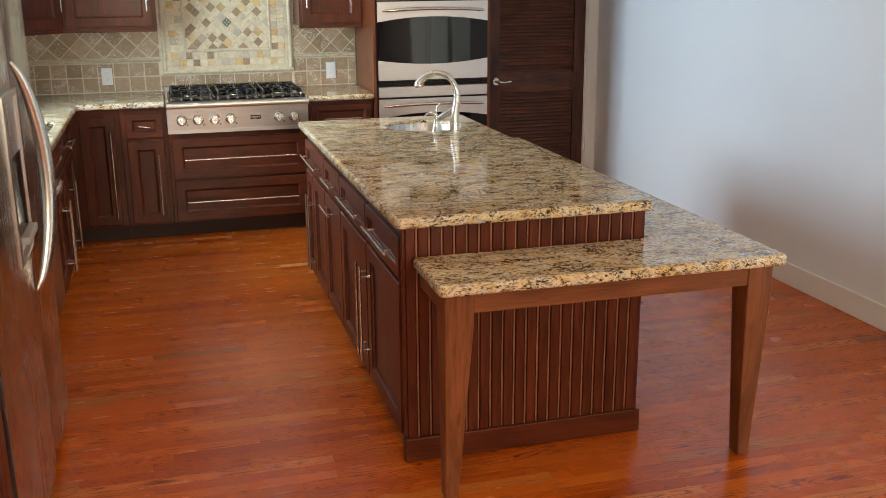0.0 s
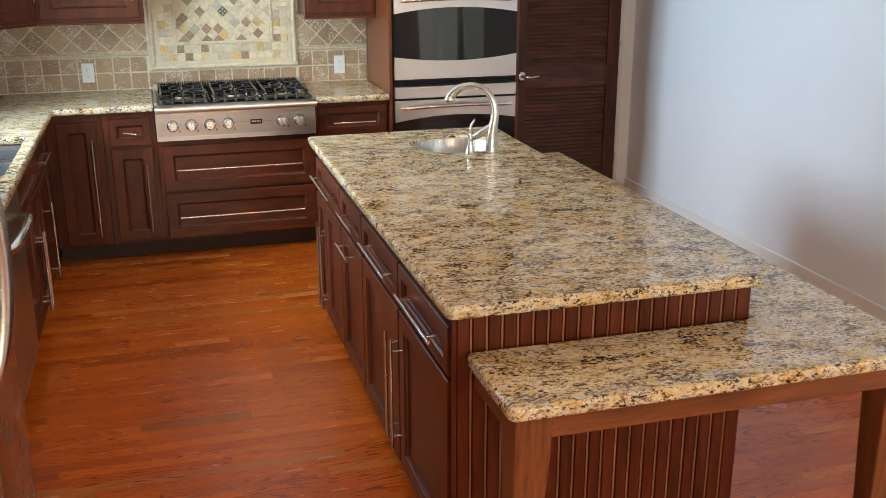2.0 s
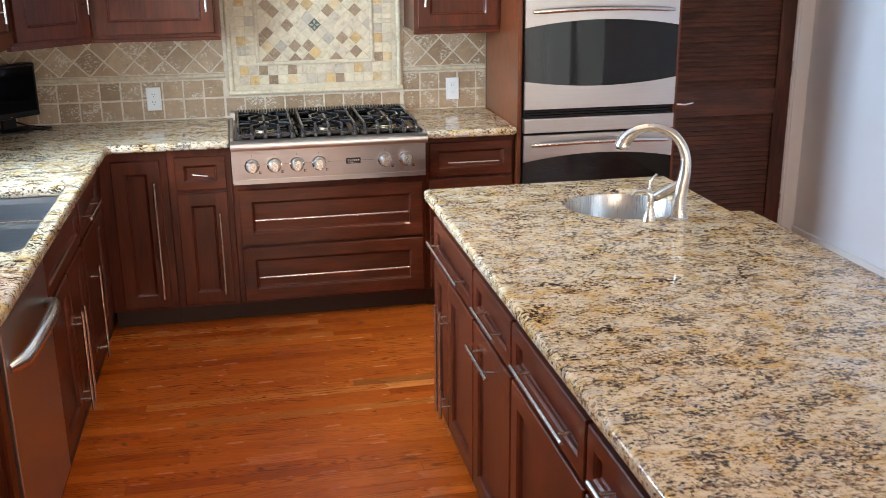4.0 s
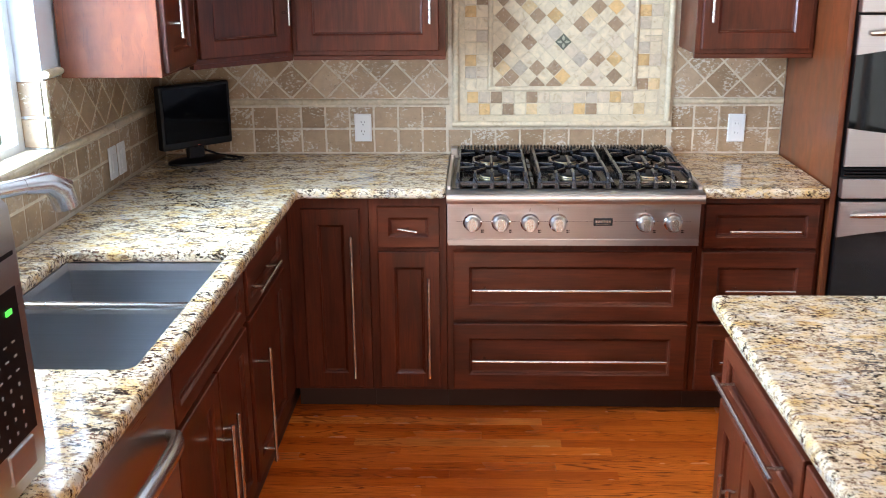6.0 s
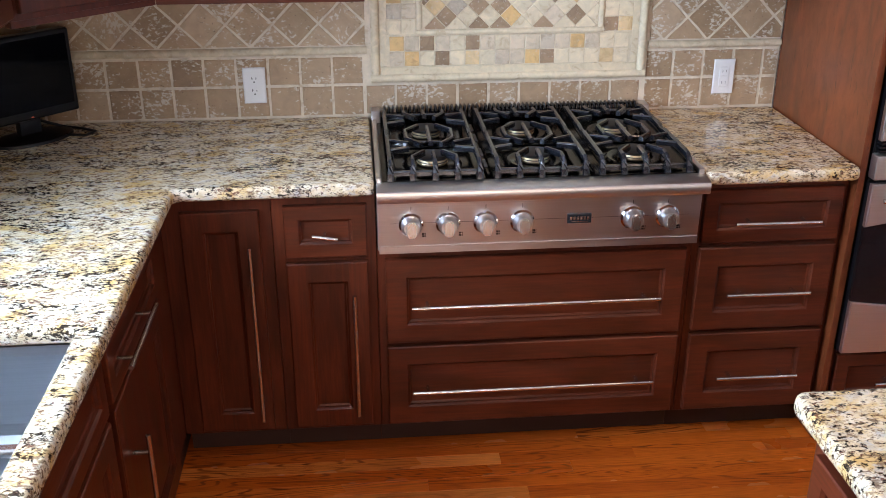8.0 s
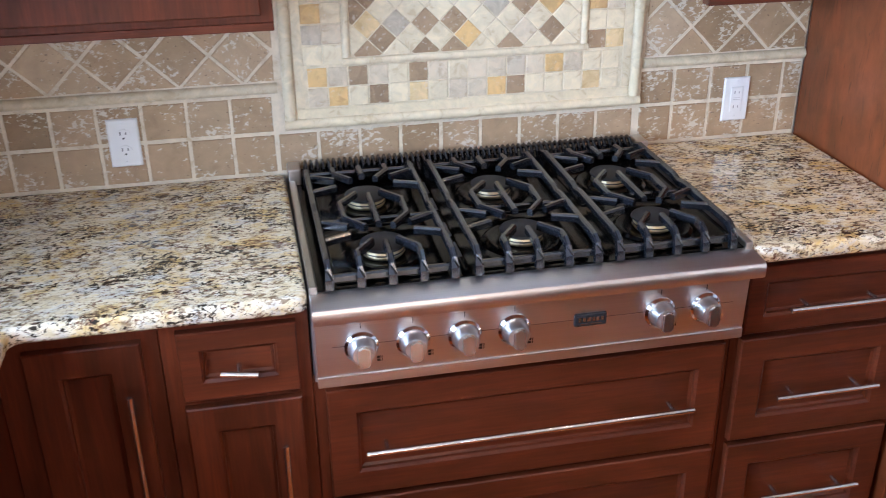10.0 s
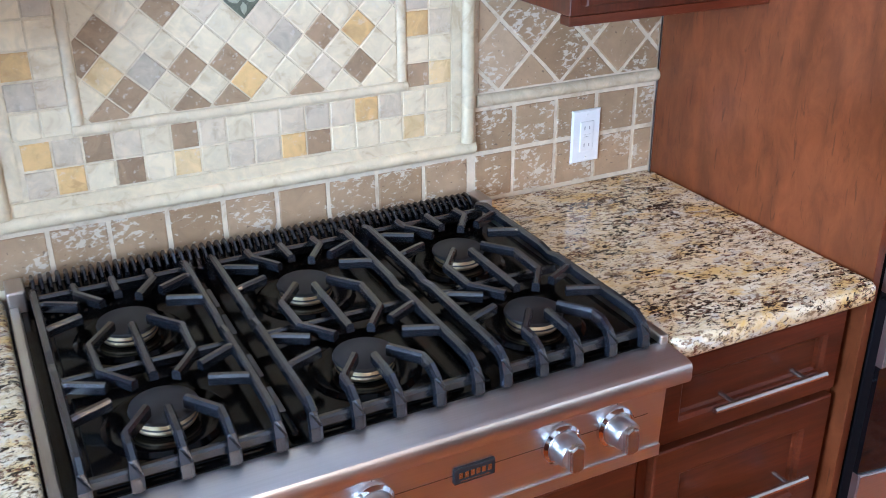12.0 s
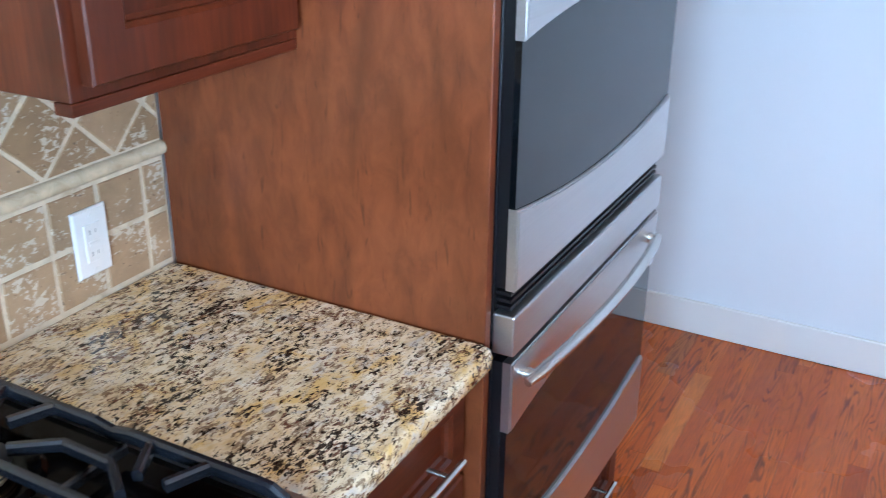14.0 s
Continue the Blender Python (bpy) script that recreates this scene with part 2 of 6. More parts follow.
DECO_LEAF = stone_material("deco_leaf_glaze", (0.36, 0.37, 0.27), 0.15, 0.2)
GROUT = stone_material("light_grout", (0.58, 0.50, 0.38), 0.08, 0.2)
RAIL_STONE = stone_material("chair_rail_stone", (0.55, 0.455, 0.315), 0.1, 0.3)


def plaster(name, colour, rough=0.7):
    m, nt, b = material(name, rough)
    v = coords(nt)
    big = noise_tex(nt, v, 1.1, 4.0, 0.55)
    nt.links.new(mix(nt, colour, ramp(nt, big, grey(0.95, 1.04)), 1.0, "MULTIPLY"), b.inputs["Base Color"])
    bump(nt, b, noise_tex(nt, v, 160.0, 3.0, 0.6), 0.12, 0.0008)
    return m


WALL = plaster("white_wall_paint", (0.735, 0.76, 0.79))
CEILING = plaster("ceiling_paint", (0.78, 0.775, 0.76), 0.85)
TRIM = plaster("trim_gloss_paint", (0.76, 0.745, 0.72), 0.32)


def steel_material(name, brushed, colour=(0.62, 0.60, 0.58), rough=0.27):
    m, nt, b = material(name, rough, 1.0, colour)
    s = [300.0, 300.0, 300.0]
    s["xyz".index(brushed)] = 3.0
    streak = noise_tex(nt, coords(nt, s), 1.0, 3.0, 0.6)
    soft = noise_tex(nt, coords(nt), 5.0, 3.0, 0.5)
    nt.links.new(mix(nt, colour, ramp(nt, streak, grey(0.88, 1.1)), 1.0, "MULTIPLY"), b.inputs["Base Color"])
    nt.links.new(mix(nt, ramp(nt, streak, grey(rough - 0.07, rough + 0.09)), ramp(nt, soft, grey(0.85, 1.2)), 1.0, "MULTIPLY"), b.inputs["Roughness"])
    bump(nt, b, streak, 0.04, 0.0005)
    return m


STEEL_X = steel_material("brushed_steel_across", "x", (0.62, 0.61, 0.61), 0.31)
STEEL_Y = steel_material("brushed_steel_deep", "y", (0.50, 0.48, 0.46), 0.3)
STEEL_Z = steel_material("brushed_steel_upright", "z", (0.50, 0.49, 0.48), 0.24)
SINK_STEEL = steel_material("sink_steel", "x", (0.50, 0.53, 0.55), 0.31)
MW_STEEL = steel_material("microwave_steel", "y", (0.56, 0.55, 0.53), 0.30)
NICKEL, _, _ = material("brushed_nickel", 0.27, 1.0, (0.66, 0.64, 0.61))
TRAY_STEEL, _, _ = material("dull_tray_steel", 0.45, 1.0, (0.14, 0.14, 0.145))
CHROME, _, _ = material("polished_chrome", 0.08, 1.0, (0.74, 0.74, 0.75))


def iron_material():
    m, nt, b = material("enamelled_cast_iron", 0.24, colour=(0.012, 0.014, 0.018), spec=0.9)
    v = coords(nt)
    n = noise_tex(nt, v, 30.0, 4.0, 0.6)
    nt.links.new(ramp(nt, n, [(0.2, (0.004, 0.005, 0.007)), (0.8, (0.012, 0.014, 0.019))]), b.inputs["Base Color"])
    nt.links.new(ramp(nt, n, grey(0.20, 0.28)), b.inputs["Roughness"])
    bump(nt, b, noise_tex(nt, v, 300.0, 2.0, 0.5), 0.05, 0.0004)
    return m


IRON = iron_material()
BLACK_PAN, _, _ = material("black_enamel", 0.14, colour=(0.0012, 0.0012, 0.0014), spec=0.10)
BURNER_CAP, _, _ = material("matt_burner_cap", 0.55, colour=(0.012, 0.012, 0.014), spec=0.35)
BRASS, _, _ = material("brass_burner_ring", 0.42, 1.0, (0.74, 0.60, 0.38))
BLACK_PLASTIC, _, _ = material("black_plastic", 0.35, colour=(0.004, 0.004, 0.005), spec=0.3)
SCREEN, _, _ = material("dark_screen", 0.07, colour=(0.002, 0.002, 0.003), spec=0.10)
OVEN_GLASS, _, _ = material("dark_oven_glass", 0.035, colour=(0.003, 0.004, 0.005), spec=0.42)
WHITE_PLASTIC, _, _ = material("white_plastic", 0.32, colour=(0.78, 0.78, 0.76))
SLOT, _, _ = material("socket_slot", 0.6, colour=(0.03, 0.03, 0.03))
VINYL, _, _ = material("white_vinyl", 0.4, colour=(0.80, 0.80, 0.79))
MARK, _, _ = material("grey_print", 0.6, colour=(0.30, 0.30, 0.30))
BADGE, _, _ = material("badge_black", 0.25, colour=(0.02, 0.02, 0.022))
GLASS, _, _ = material("window_glass", 0.02, colour=(1, 1, 1))
GLASS.node_tree.nodes["Principled BSDF"].inputs["Transmission Weight"].default_value = 1.0
LAWN = plaster("lawn", (0.07, 0.10, 0.035), 0.9)


def glow_material(name, colour, strength):
    m, nt, b = material(name, 0.5, colour=(0.02, 0.02, 0.02))
    b.inputs["Emission Color"].default_value = (*colour, 1)
    b.inputs["Emission Strength"].default_value = strength
    return m


LAMP_GLOW = glow_material("lamp_glow", (1.0, 0.80, 0.55), 8.0)
CLOCK_GREEN = glow_material("green_digits", (0.05, 1.0, 0.12), 1.2)
LED_RED = glow_material("standby_light", (1.0, 0.15, 0.08), 0.5)


# ---------------------------------------------------------------- mesh helpers
def mesh_of(name, bm, mat):
    bmesh.ops.recalc_face_normals(bm, faces=bm.faces[:])
    me = bpy.data.meshes.new(name)
    bm.to_mesh(me)
    bm.free()
    for m in mat if isinstance(mat, (list, tuple)) else (mat,):
        me.materials.append(m)
    return me


def part(name, bm, mat, parent=None, label="", smooth=False):
    me = mesh_of(name, bm, mat)
    if smooth:
        for p in me.polygons:
            p.use_smooth = True
        me.set_sharp_from_angle(angle=radians(40))
        if mat is GRANITE:
            for p in me.polygons:
                p.use_smooth = abs(p.normal.z) < 0.999
    ob = new(name, me)
    ob.parent = parent
    if label:
        tagged(ob, label)
    return ob


def thing(name, label, category, group="", kind="", at=(0, 0, 0)):
    ob = new(name)
    ob.empty_display_size = 0.1
    ob.location = at
    return tagged(ob, label, category, group, kind)


def box(bm, x0, x1, y0, y1, z0, z1, bevel=0.0, seg=2):
    vs = [bm.verts.new((x, y, z)) for z in (z0, z1) for y in (y0, y1) for x in (x0, x1)]
    fs = [bm.faces.new([vs[i] for i in f]) for f in ((0, 2, 3, 1), (4, 5, 7, 6), (0, 1, 5, 4), (2, 6, 7, 3), (0, 4, 6, 2), (1, 3, 7, 5))]
    if bevel:
        edges = list({e for f in fs for e in f.edges})
        bmesh.ops.bevel(bm, geom=edges, offset=bevel, segments=seg, affect="EDGES", profile=0.5, clamp_overlap=True)
    return bm


def boxed(*args, **kw):
    return box(bmesh.new(), *args, **kw)


def side_axes(p, q):
    d = (Vector(q) - Vector(p)).normalized()
    up = Vector((0, 0, 1)) if abs(d.z) < 0.9 else Vector((1, 0, 0))
    a = d.cross(up).normalized()
    return d, a, a.cross(d).normalized()


def tube(bm, points, radii, seg=12, flat=1.0):
    """A rounded bar along points; radii: one number or one for each point."""
    pts = [Vector(p) for p in points]
    rr = radii if isinstance(radii, (list, tuple)) else [radii] * len(pts)
    rings, last = [], None
    for i, p in enumerate(pts):
        d, a, b = side_axes(pts[max(0, i - 1)], pts[min(len(pts) - 1, i + 1)])
        if last is not None:
            a = (last - d * last.dot(d)).normalized()
            b = a.cross(d).normalized()
        last = a
        rings.append([bm.verts.new(p + (a * math.cos(t) + b * math.sin(t) * flat) * rr[i]) for t in (2 * math.pi * k / seg for k in range(seg))])
    for r0, r1 in zip(rings, rings[1:]):
        for k in range(seg):
            bm.faces.new((r0[k], r0[(k + 1) % seg], r1[(k + 1) % seg], r1[k]))
    bm.faces.new(rings[0][::-1])
    bm.faces.new(rings[-1])
    return bm


def bar(bm, points, w, h):
    """A square-section bar along points, w wide and h high, with slightly chamfered upper edges."""
    pts = [Vector(p) for p in points]
    rings = []
    for i, p in enumerate(pts):
        d, a, b = side_axes(pts[max(0, i - 1)], pts[min(len(pts) - 1, i + 1)])
        prof = ((-w / 2, -h / 2), (w / 2, -h / 2), (w / 2, h / 4), (w / 4, h / 2), (-w / 4, h / 2), (-w / 2, h / 4))
        rings.append([bm.verts.new(p + a * u + b * v) for u, v in prof])
    for r0, r1 in zip(rings, rings[1:]):
        for k in range(6):
            bm.faces.new((r0[k], r0[(k + 1) % 6], r1[(k + 1) % 6], r1[k]))
    bm.faces.new(rings[0][::-1])
    bm.faces.new(rings[-1])
    return bm


def lathe(bm, profile, seg=24, m=Matrix.Identity(4)):
    """Turns (radius, height) pairs round z, then moves them by m."""
    rings = []
    for r, z in profile:
        rings.append([bm.verts.new(m @ Vector((r * math.cos(t), r * math.sin(t), z))) for t in (2 * math.pi * k / seg for k in range(seg))])
    for r0, r1 in zip(rings, rings[1:]):
        for k in range(seg):
            bm.faces.new((r0[k], r0[(k + 1) % seg], r1[(k + 1) % seg], r1[k]))
    bm.faces.new(rings[0][::-1])
    bm.faces.new(rings[-1])
    return bm


def prism(bm, poly, place, d0, d1):
    """Extrudes a flat outline; place(u, v, d) gives the point in space."""
    a = [bm.verts.new(place(u, v, d0)) for u, v in poly]
    b = [bm.verts.new(place(u, v, d1)) for u, v in poly]
    n = len(poly)
    bm.faces.new(a)
    bm.faces.new(b[::-1])
    for k in range(n):
        bm.faces.new((a[k], a[(k + 1) % n], b[(k + 1) % n], b[k]))
    return bm


def slab(bm, xs, ys, keep, z0, z1, bevel):
    """A worktop out of grid cells that keep(x, y) accepts; its rim is rounded over."""
    grid = {}
    for i in range(len(xs) - 1):
        for j in range(len(ys) - 1):
            if keep((xs[i] + xs[i + 1]) / 2, (ys[j] + ys[j + 1]) / 2):
                ring = []
                for a, c in ((i, j), (i + 1, j), (i + 1, j + 1), (i, j + 1)):
                    if (a, c) not in grid:
                        grid[a, c] = bm.verts.new((xs[a], ys[c], z1))
                    ring.append(grid[a, c])
                bm.faces.new(ring)
    thicken(bm, z0, z1, bevel)
    return bm


def thicken(bm, z0, z1, bevel):
    out = bmesh.ops.extrude_face_region(bm, geom=bm.faces[:])
    for v in out["geom"]:
        if isinstance(v, bmesh.types.BMVert):
            v.co.z = z0
    bmesh.ops.recalc_face_normals(bm, faces=bm.faces[:])
    corners = [e for e in bm.edges if len(e.link_faces) == 2 and all(abs(f.normal.z) < 0.5 for f in e.link_faces) and e.calc_face_angle(0) > 0.5]
    bmesh.ops.bevel(bm, geom=corners, offset=0.024, segments=4, affect="EDGES", profile=0.5, clamp_overlap=True)
    bmesh.ops.recalc_face_normals(bm, faces=bm.faces[:])
    rim = [e for e in bm.edges if len(e.link_faces) == 2 and {round(abs(f.normal.z)) for f in e.link_faces} == {0, 1}]
    bmesh.ops.bevel(bm, geom=rim, offset=bevel, segments=3, affect="EDGES", profile=0.5, clamp_overlap=True)


# frames in which cabinet fronts are made: (along, outward, up) to the world
def facing(axis, plane):
    if axis == "-y":
        return lambda u, w, z: (u, plane - w, z)
    if axis == "+x":
        return lambda u, w, z: (plane + w, u, z)
    if axis == "-x":
        return lambda u, w, z: (plane - w, u, z)
    return lambda u, w, z: (u, plane + w, z)


def loops(bm, place, rects):
    """Rings of rectangles (u0, u1, z0, z1, w) bridged one to the next; the last is filled."""
    rings = [[bm.verts.new(place(u, w, z)) for u, z in ((u0, z0), (u1, z0), (u1, z1), (u0, z1))] for u0, u1, z0, z1, w in rects]
    for a, b in zip(rings, rings[1:]):
        for k in range(4):
            bm.faces.new((a[k], a[(k + 1) % 4], b[(k + 1) % 4], b[k]))
    return rings


def shaker(name, parent, place, u0, u1, z0, z1, grain_panel, rail=0.058, thick=0.020):
    """A framed cabinet front with a sunk panel; returns the front."""
    bm = bmesh.new()
    i = lambda d, w: (u0 + d, u1 - d, z0 + d, z1 - d, w)
    rings = loops(bm, place, [i(0, 0), i(0, thick - 0.003), i(0.003, thick), i(rail, thick), i(rail + 0.006, thick - 0.0055), i(rail + 0.007, thick - 0.012), i(rail + 0.014, thick - 0.0155)])
    bm.faces.new(rings[0][::-1])
    front = part(name, bm, CAB_V if (z1 - z0) > (u1 - u0) else grain_panel, parent)
    bm = bmesh.new()
    r = loops(bm, place, [i(rail + 0.006, thick - 0.0195), i(rail + 0.006, thick - 0.0150)])
    bm.faces.new(r[-1])
    bm.faces.new(r[0][::-1])
    part("panel", bm, CAB_V if (z1 - z0) > (u1 - u0) else grain_panel, front)
    return front


def pull(parent, place, a, b, w0, reach=0.037, r=0.006, inset=0.040):
    """A bar handle from a to b (along, up), on two posts."""
    handle_bm = bmesh.new()
    (ua, za), (ub, zb) = a, b
    length = math.hypot(ub - ua, zb - za)
    tube(handle_bm, [place(ua, w0 + reach, za), place(ub, w0 + reach, zb)], r, 12)
    handle = part("handle", handle_bm, NICKEL, parent, "brushed nickel bar handle", smooth=True)
    for f in (inset / length, 1 - inset / length):
        u, z = ua + (ub - ua) * f, za + (zb - za) * f
        part("handle_post", tube(bmesh.new(), [place(u, w0 - 0.001, z), place(u, w0 + reach, z)], r * 0.8, 10), NICKEL, handle if parent.parent is None else parent, smooth=True)
    return handle


# ---------------------------------------------------------------- the room
LEFT, RIGHT, BACK, REAR, TOP = -1.675, 2.815, 0.006, -9.0, 2.44
T = 0.14


def structure(name, bm, mat, label=""):
    return tagged(part(name, bm, mat), label or name.replace("_", " "), name.split("_")[0], kind="structure")


# back wall, with the doorway of the louvred door
DX0, DX1, DH = 1.86, 2.715, 2.03
bm = bmesh.new()
box(bm, LEFT - T, DX0, BACK, BACK + T, 0, TOP)
box(bm, DX1, RIGHT + T, BACK, BACK + T, 0, TOP)
box(bm, DX0, DX1, BACK, BACK + T, DH, TOP)
structure("wall_north", bm, WALL, "plain white painted kitchen wall behind the cabinets")
structure("wall_north_closet", boxed(DX0 - 0.1, DX1 + 0.1, BACK + T, BACK + 0.7, 0, TOP), WALL, "white closet wall behind the louvred door")

# left wall, with the sink window
WY0, WY1, WZ0, WZ1 = -2.16, -1.085, 1.125, 2.08
bm = bmesh.new()
box(bm, LEFT - T, LEFT, WY1, BACK, 0, TOP)
box(bm, LEFT - T, LEFT, REAR, WY0, 0, TOP)
box(bm, LEFT - T, LEFT, WY0, WY1, 0, WZ0)
box(bm, LEFT - T, LEFT, WY0, WY1, WZ1, TOP)
structure("wall_west", bm, WALL, "white painted wall with a window over the sink")
EY0, EY1, EZ = -6.55, -4.62, 2.05
bm = bmesh.new()
box(bm, RIGHT, RIGHT + T, EY1, BACK, 0, TOP)
box(bm, RIGHT, RIGHT + T, REAR, EY0, 0, TOP)
box(bm, RIGHT, RIGHT + T, EY0, EY1, EZ, TOP)
structure("wall_east", bm, WALL, "bare white painted wall beside the island")
bm = bmesh.new()
box(bm, LEFT - T, -1.1, REAR - T, REAR, 0, TOP)
box(bm, 1.5, RIGHT + T, REAR - T, REAR, 0, TOP)
box(bm, -1.1, 1.5, REAR - T, REAR, 2.1, TOP)
structure("wall_south", bm, WALL, "white painted wall with a guessed wide garden door opening")
ceiling_bm = boxed(LEFT - T, RIGHT + T, REAR - T, BACK + T, TOP, TOP + 0.12)
structure("ceiling", ceiling_bm, CEILING, "flat white painted ceiling")
structure("ground", boxed(-60, 60, -60, 60, -0.5, -0.06), LAWN, "green lawn outside the window")

# baseboards, each with a rounded upper edge
for name, args in (("baseboard", (RIGHT - 0.014, RIGHT - 0.001, EY1 + 0.06, BACK - 0.02, 0.0, 0.125)), ("baseboard", (-1.655, -0.9, REAR + 0.001, REAR + 0.014, 0, 0.125))):
    structure(name, boxed(*args, bevel=0.005), TRIM, "white painted wooden baseboard")

# louvred door with its casing
door = thing("door_1", "closed dark brown wooden louvred pantry door", "door", kind="structure", at=(DX0, BACK, 0))
door_at = Matrix.Translation((-DX0, -BACK, 0))


def local(ob, m):
    for c in ob.children:
        c.matrix_basis = m @ c.matrix_basis


DF0, DF1 = -0.004, 0.034
stile_l, stile_r = DX0 + 0.155, DX1 - 0.095
for a, b in ((DX0 + 0.006, stile_l), (stile_r, DX1 - 0.004)):
    part("stile", boxed(a, b, DF0, DF1, 0.012, DH - 0.004, bevel=0.003), DOOR_WOOD_V, door)
for a, b in ((0.012, 0.17), (0.805, 0.955), (1.88, DH - 0.004)):
    part("rail", boxed(stile_l, stile_r, DF0 + 0.001, DF1, a, b, bevel=0.002), DOOR_WOOD, door)
slat_bm = bmesh.new()
box(slat_bm, stile_l + 0.001, stile_r - 0.001, -0.019, 0.019, -0.0042, 0.0042, bevel=0.0025, seg=1)
slat_mesh = mesh_of("slat", slat_bm, DOOR_WOOD)
for lo, hi in ((0.17, 0.805), (0.955, 1.88)):
    n = int((hi - lo) / 0.0265)
    for k in range(n):
        s = new("slat", slat_mesh)
        s.parent = door
        s.matrix_basis = pose(0, 0.014, lo + (k + 0.5) * (hi - lo) / n, 60)
# lever handle on a round rose
hx, hz = 1.985, 0.892
rose = part("rose", lathe(bmesh.new(), [(0.0, 0), (0.031, 0), (0.031, 0.005), (0.026, 0.010), (0.0, 0.010)], 24, pose(hx, DF0, hz, 90)), NICKEL, door, "brushed nickel rose", smooth=True)
part("lever", tube(bmesh.new(), [(hx, DF0, hz), (hx, -0.05, hz), (hx + 0.01, -0.06, hz), (hx + 0.05, -0.062, hz - 0.004), (hx + 0.105, -0.056, hz + 0.004)], [0.011, 0.011, 0.010, 0.008, 0.006], 12), NICKEL, door, "brushed nickel lever", smooth=True)
for hz2 in (0.28, 1.06, 1.8):
    part("hinge", tube(bmesh.new(), [(DX1 - 0.006, -0.008, hz2 - 0.045), (DX1 - 0.006, -0.008, hz2 + 0.045)], 0.007, 10), NICKEL, door, smooth=True)
local(door, door_at)
bm = bmesh.new()
for a, b in ((DX1, DX1 + 0.105), (DX0 - 0.105, DX0)):
    box(bm, a, b, -0.012, BACK, 0, DH + 0.09, bevel=0.004)
    box(bm, a + 0.012, b - 0.030, -0.020, -0.011, 0, DH + 0.08, bevel=0.003)
box(bm, DX0, DX1, -0.012, BACK, DH, DH + 0.09, bevel=0.004)
box(bm, DX1 - 0.003, DX1 + 0.001, -0.001, BACK + T, 0, DH)
structure("trim", bm, TRIM, "off-white painted door casing")

# sink window: sill, frame, sashes, panes
win = thing("window_1", "white vinyl window over the kitchen sink", "window", kind="structure")
FX0, FX1 = LEFT - T + 0.005, LEFT - T + 0.06
win_frame = bmesh.new()
box(win_frame, FX0, FX1, WY0, WY0 + 0.045, WZ0, WZ1, bevel=0.003)
box(win_frame, FX0, FX1, WY1 - 0.045, WY1, WZ0, WZ1, bevel=0.003)
box(win_frame, FX0, FX1, WY0 + 0.045, WY1 - 0.045, WZ0, WZ0 + 0.045, bevel=0.003)
box(win_frame, FX0, FX1, WY0 + 0.045, WY1 - 0.045, WZ1 - 0.045, WZ1, bevel=0.003)
part("window_frame", win_frame, VINYL, win)
mid = (WY0 + WY1) / 2
part("mullion", boxed(FX0 + 0.01, FX1 - 0.008, mid - 0.025, mid + 0.025, WZ0 + 0.045, WZ1 - 0.045, bevel=0.003), VINYL, win)
for a, b in ((WY0 + 0.045, mid - 0.025), (mid + 0.025, WY1 - 0.045)):
    pane = part("pane", boxed(FX0 + 0.025, FX0 + 0.030, a, b, WZ0 + 0.045, WZ1 - 0.045), GLASS, win)
    pane.visible_shadow = False
part("window_sill", boxed(FX1, LEFT + 0.016, WY0 + 0.001, WY1 - 0.001, WZ0 + 0.0005, WZ0 + 0.020, bevel=0.005), CREAM_TRIM, win, "cream stone window sill")

# garden doors behind the walker, never in view: a guessed opening for the fill lamp
gd = thing("window_2", "wide white framed glass garden doors, unseen and guessed", "window", kind="structure")
for a, b in ((-1.1, -1.04), (0.17, 0.23), (1.44, 1.5)):
    part("window_frame", boxed(a, b, REAR - 0.10, REAR - 0.02, 0, 2.1, bevel=0.004), VINYL, gd)
for a, b in ((-1.04, 0.17), (0.23, 1.44)):
    part("rail", boxed(a, b, REAR - 0.09, REAR - 0.03, 0, 0.10, bevel=0.004), VINYL, gd)
    part("rail", boxed(a, b, REAR - 0.09, REAR - 0.03, 2.03, 2.1, bevel=0.004), VINYL, gd)
    pane = part("pane", boxed(a, b, REAR - 0.062, REAR - 0.056, 0.10, 2.03), GLASS, gd)
    pane.visible_shadow = False

# sliding glass door in the right-hand wall
sg = thing("window_3", "white framed sliding glass door to the garden", "window", kind="structure")
mid_e = (EY0 + EY1) / 2
for a, b in ((EY0, EY0 + 0.06), (mid_e - 0.045, mid_e + 0.045), (EY1 - 0.06, EY1)):
    part("window_frame", boxed(RIGHT + 0.03, RIGHT + 0.10, a, b, 0, EZ, bevel=0.004), VINYL, sg)
for a, b in ((EY0 + 0.06, mid_e - 0.045), (mid_e + 0.045, EY1 - 0.06)):
    part("rail", boxed(RIGHT + 0.035, RIGHT + 0.095, a, b, 0, 0.09, bevel=0.004), VINYL, sg)
    part("rail", boxed(RIGHT + 0.035, RIGHT + 0.095, a, b, EZ - 0.07, EZ, bevel=0.004), VINYL, sg)
    pane = part("pane", boxed(RIGHT + 0.062, RIGHT + 0.068, a, b, 0.09, EZ - 0.07), GLASS, sg)
    pane.visible_shadow = False

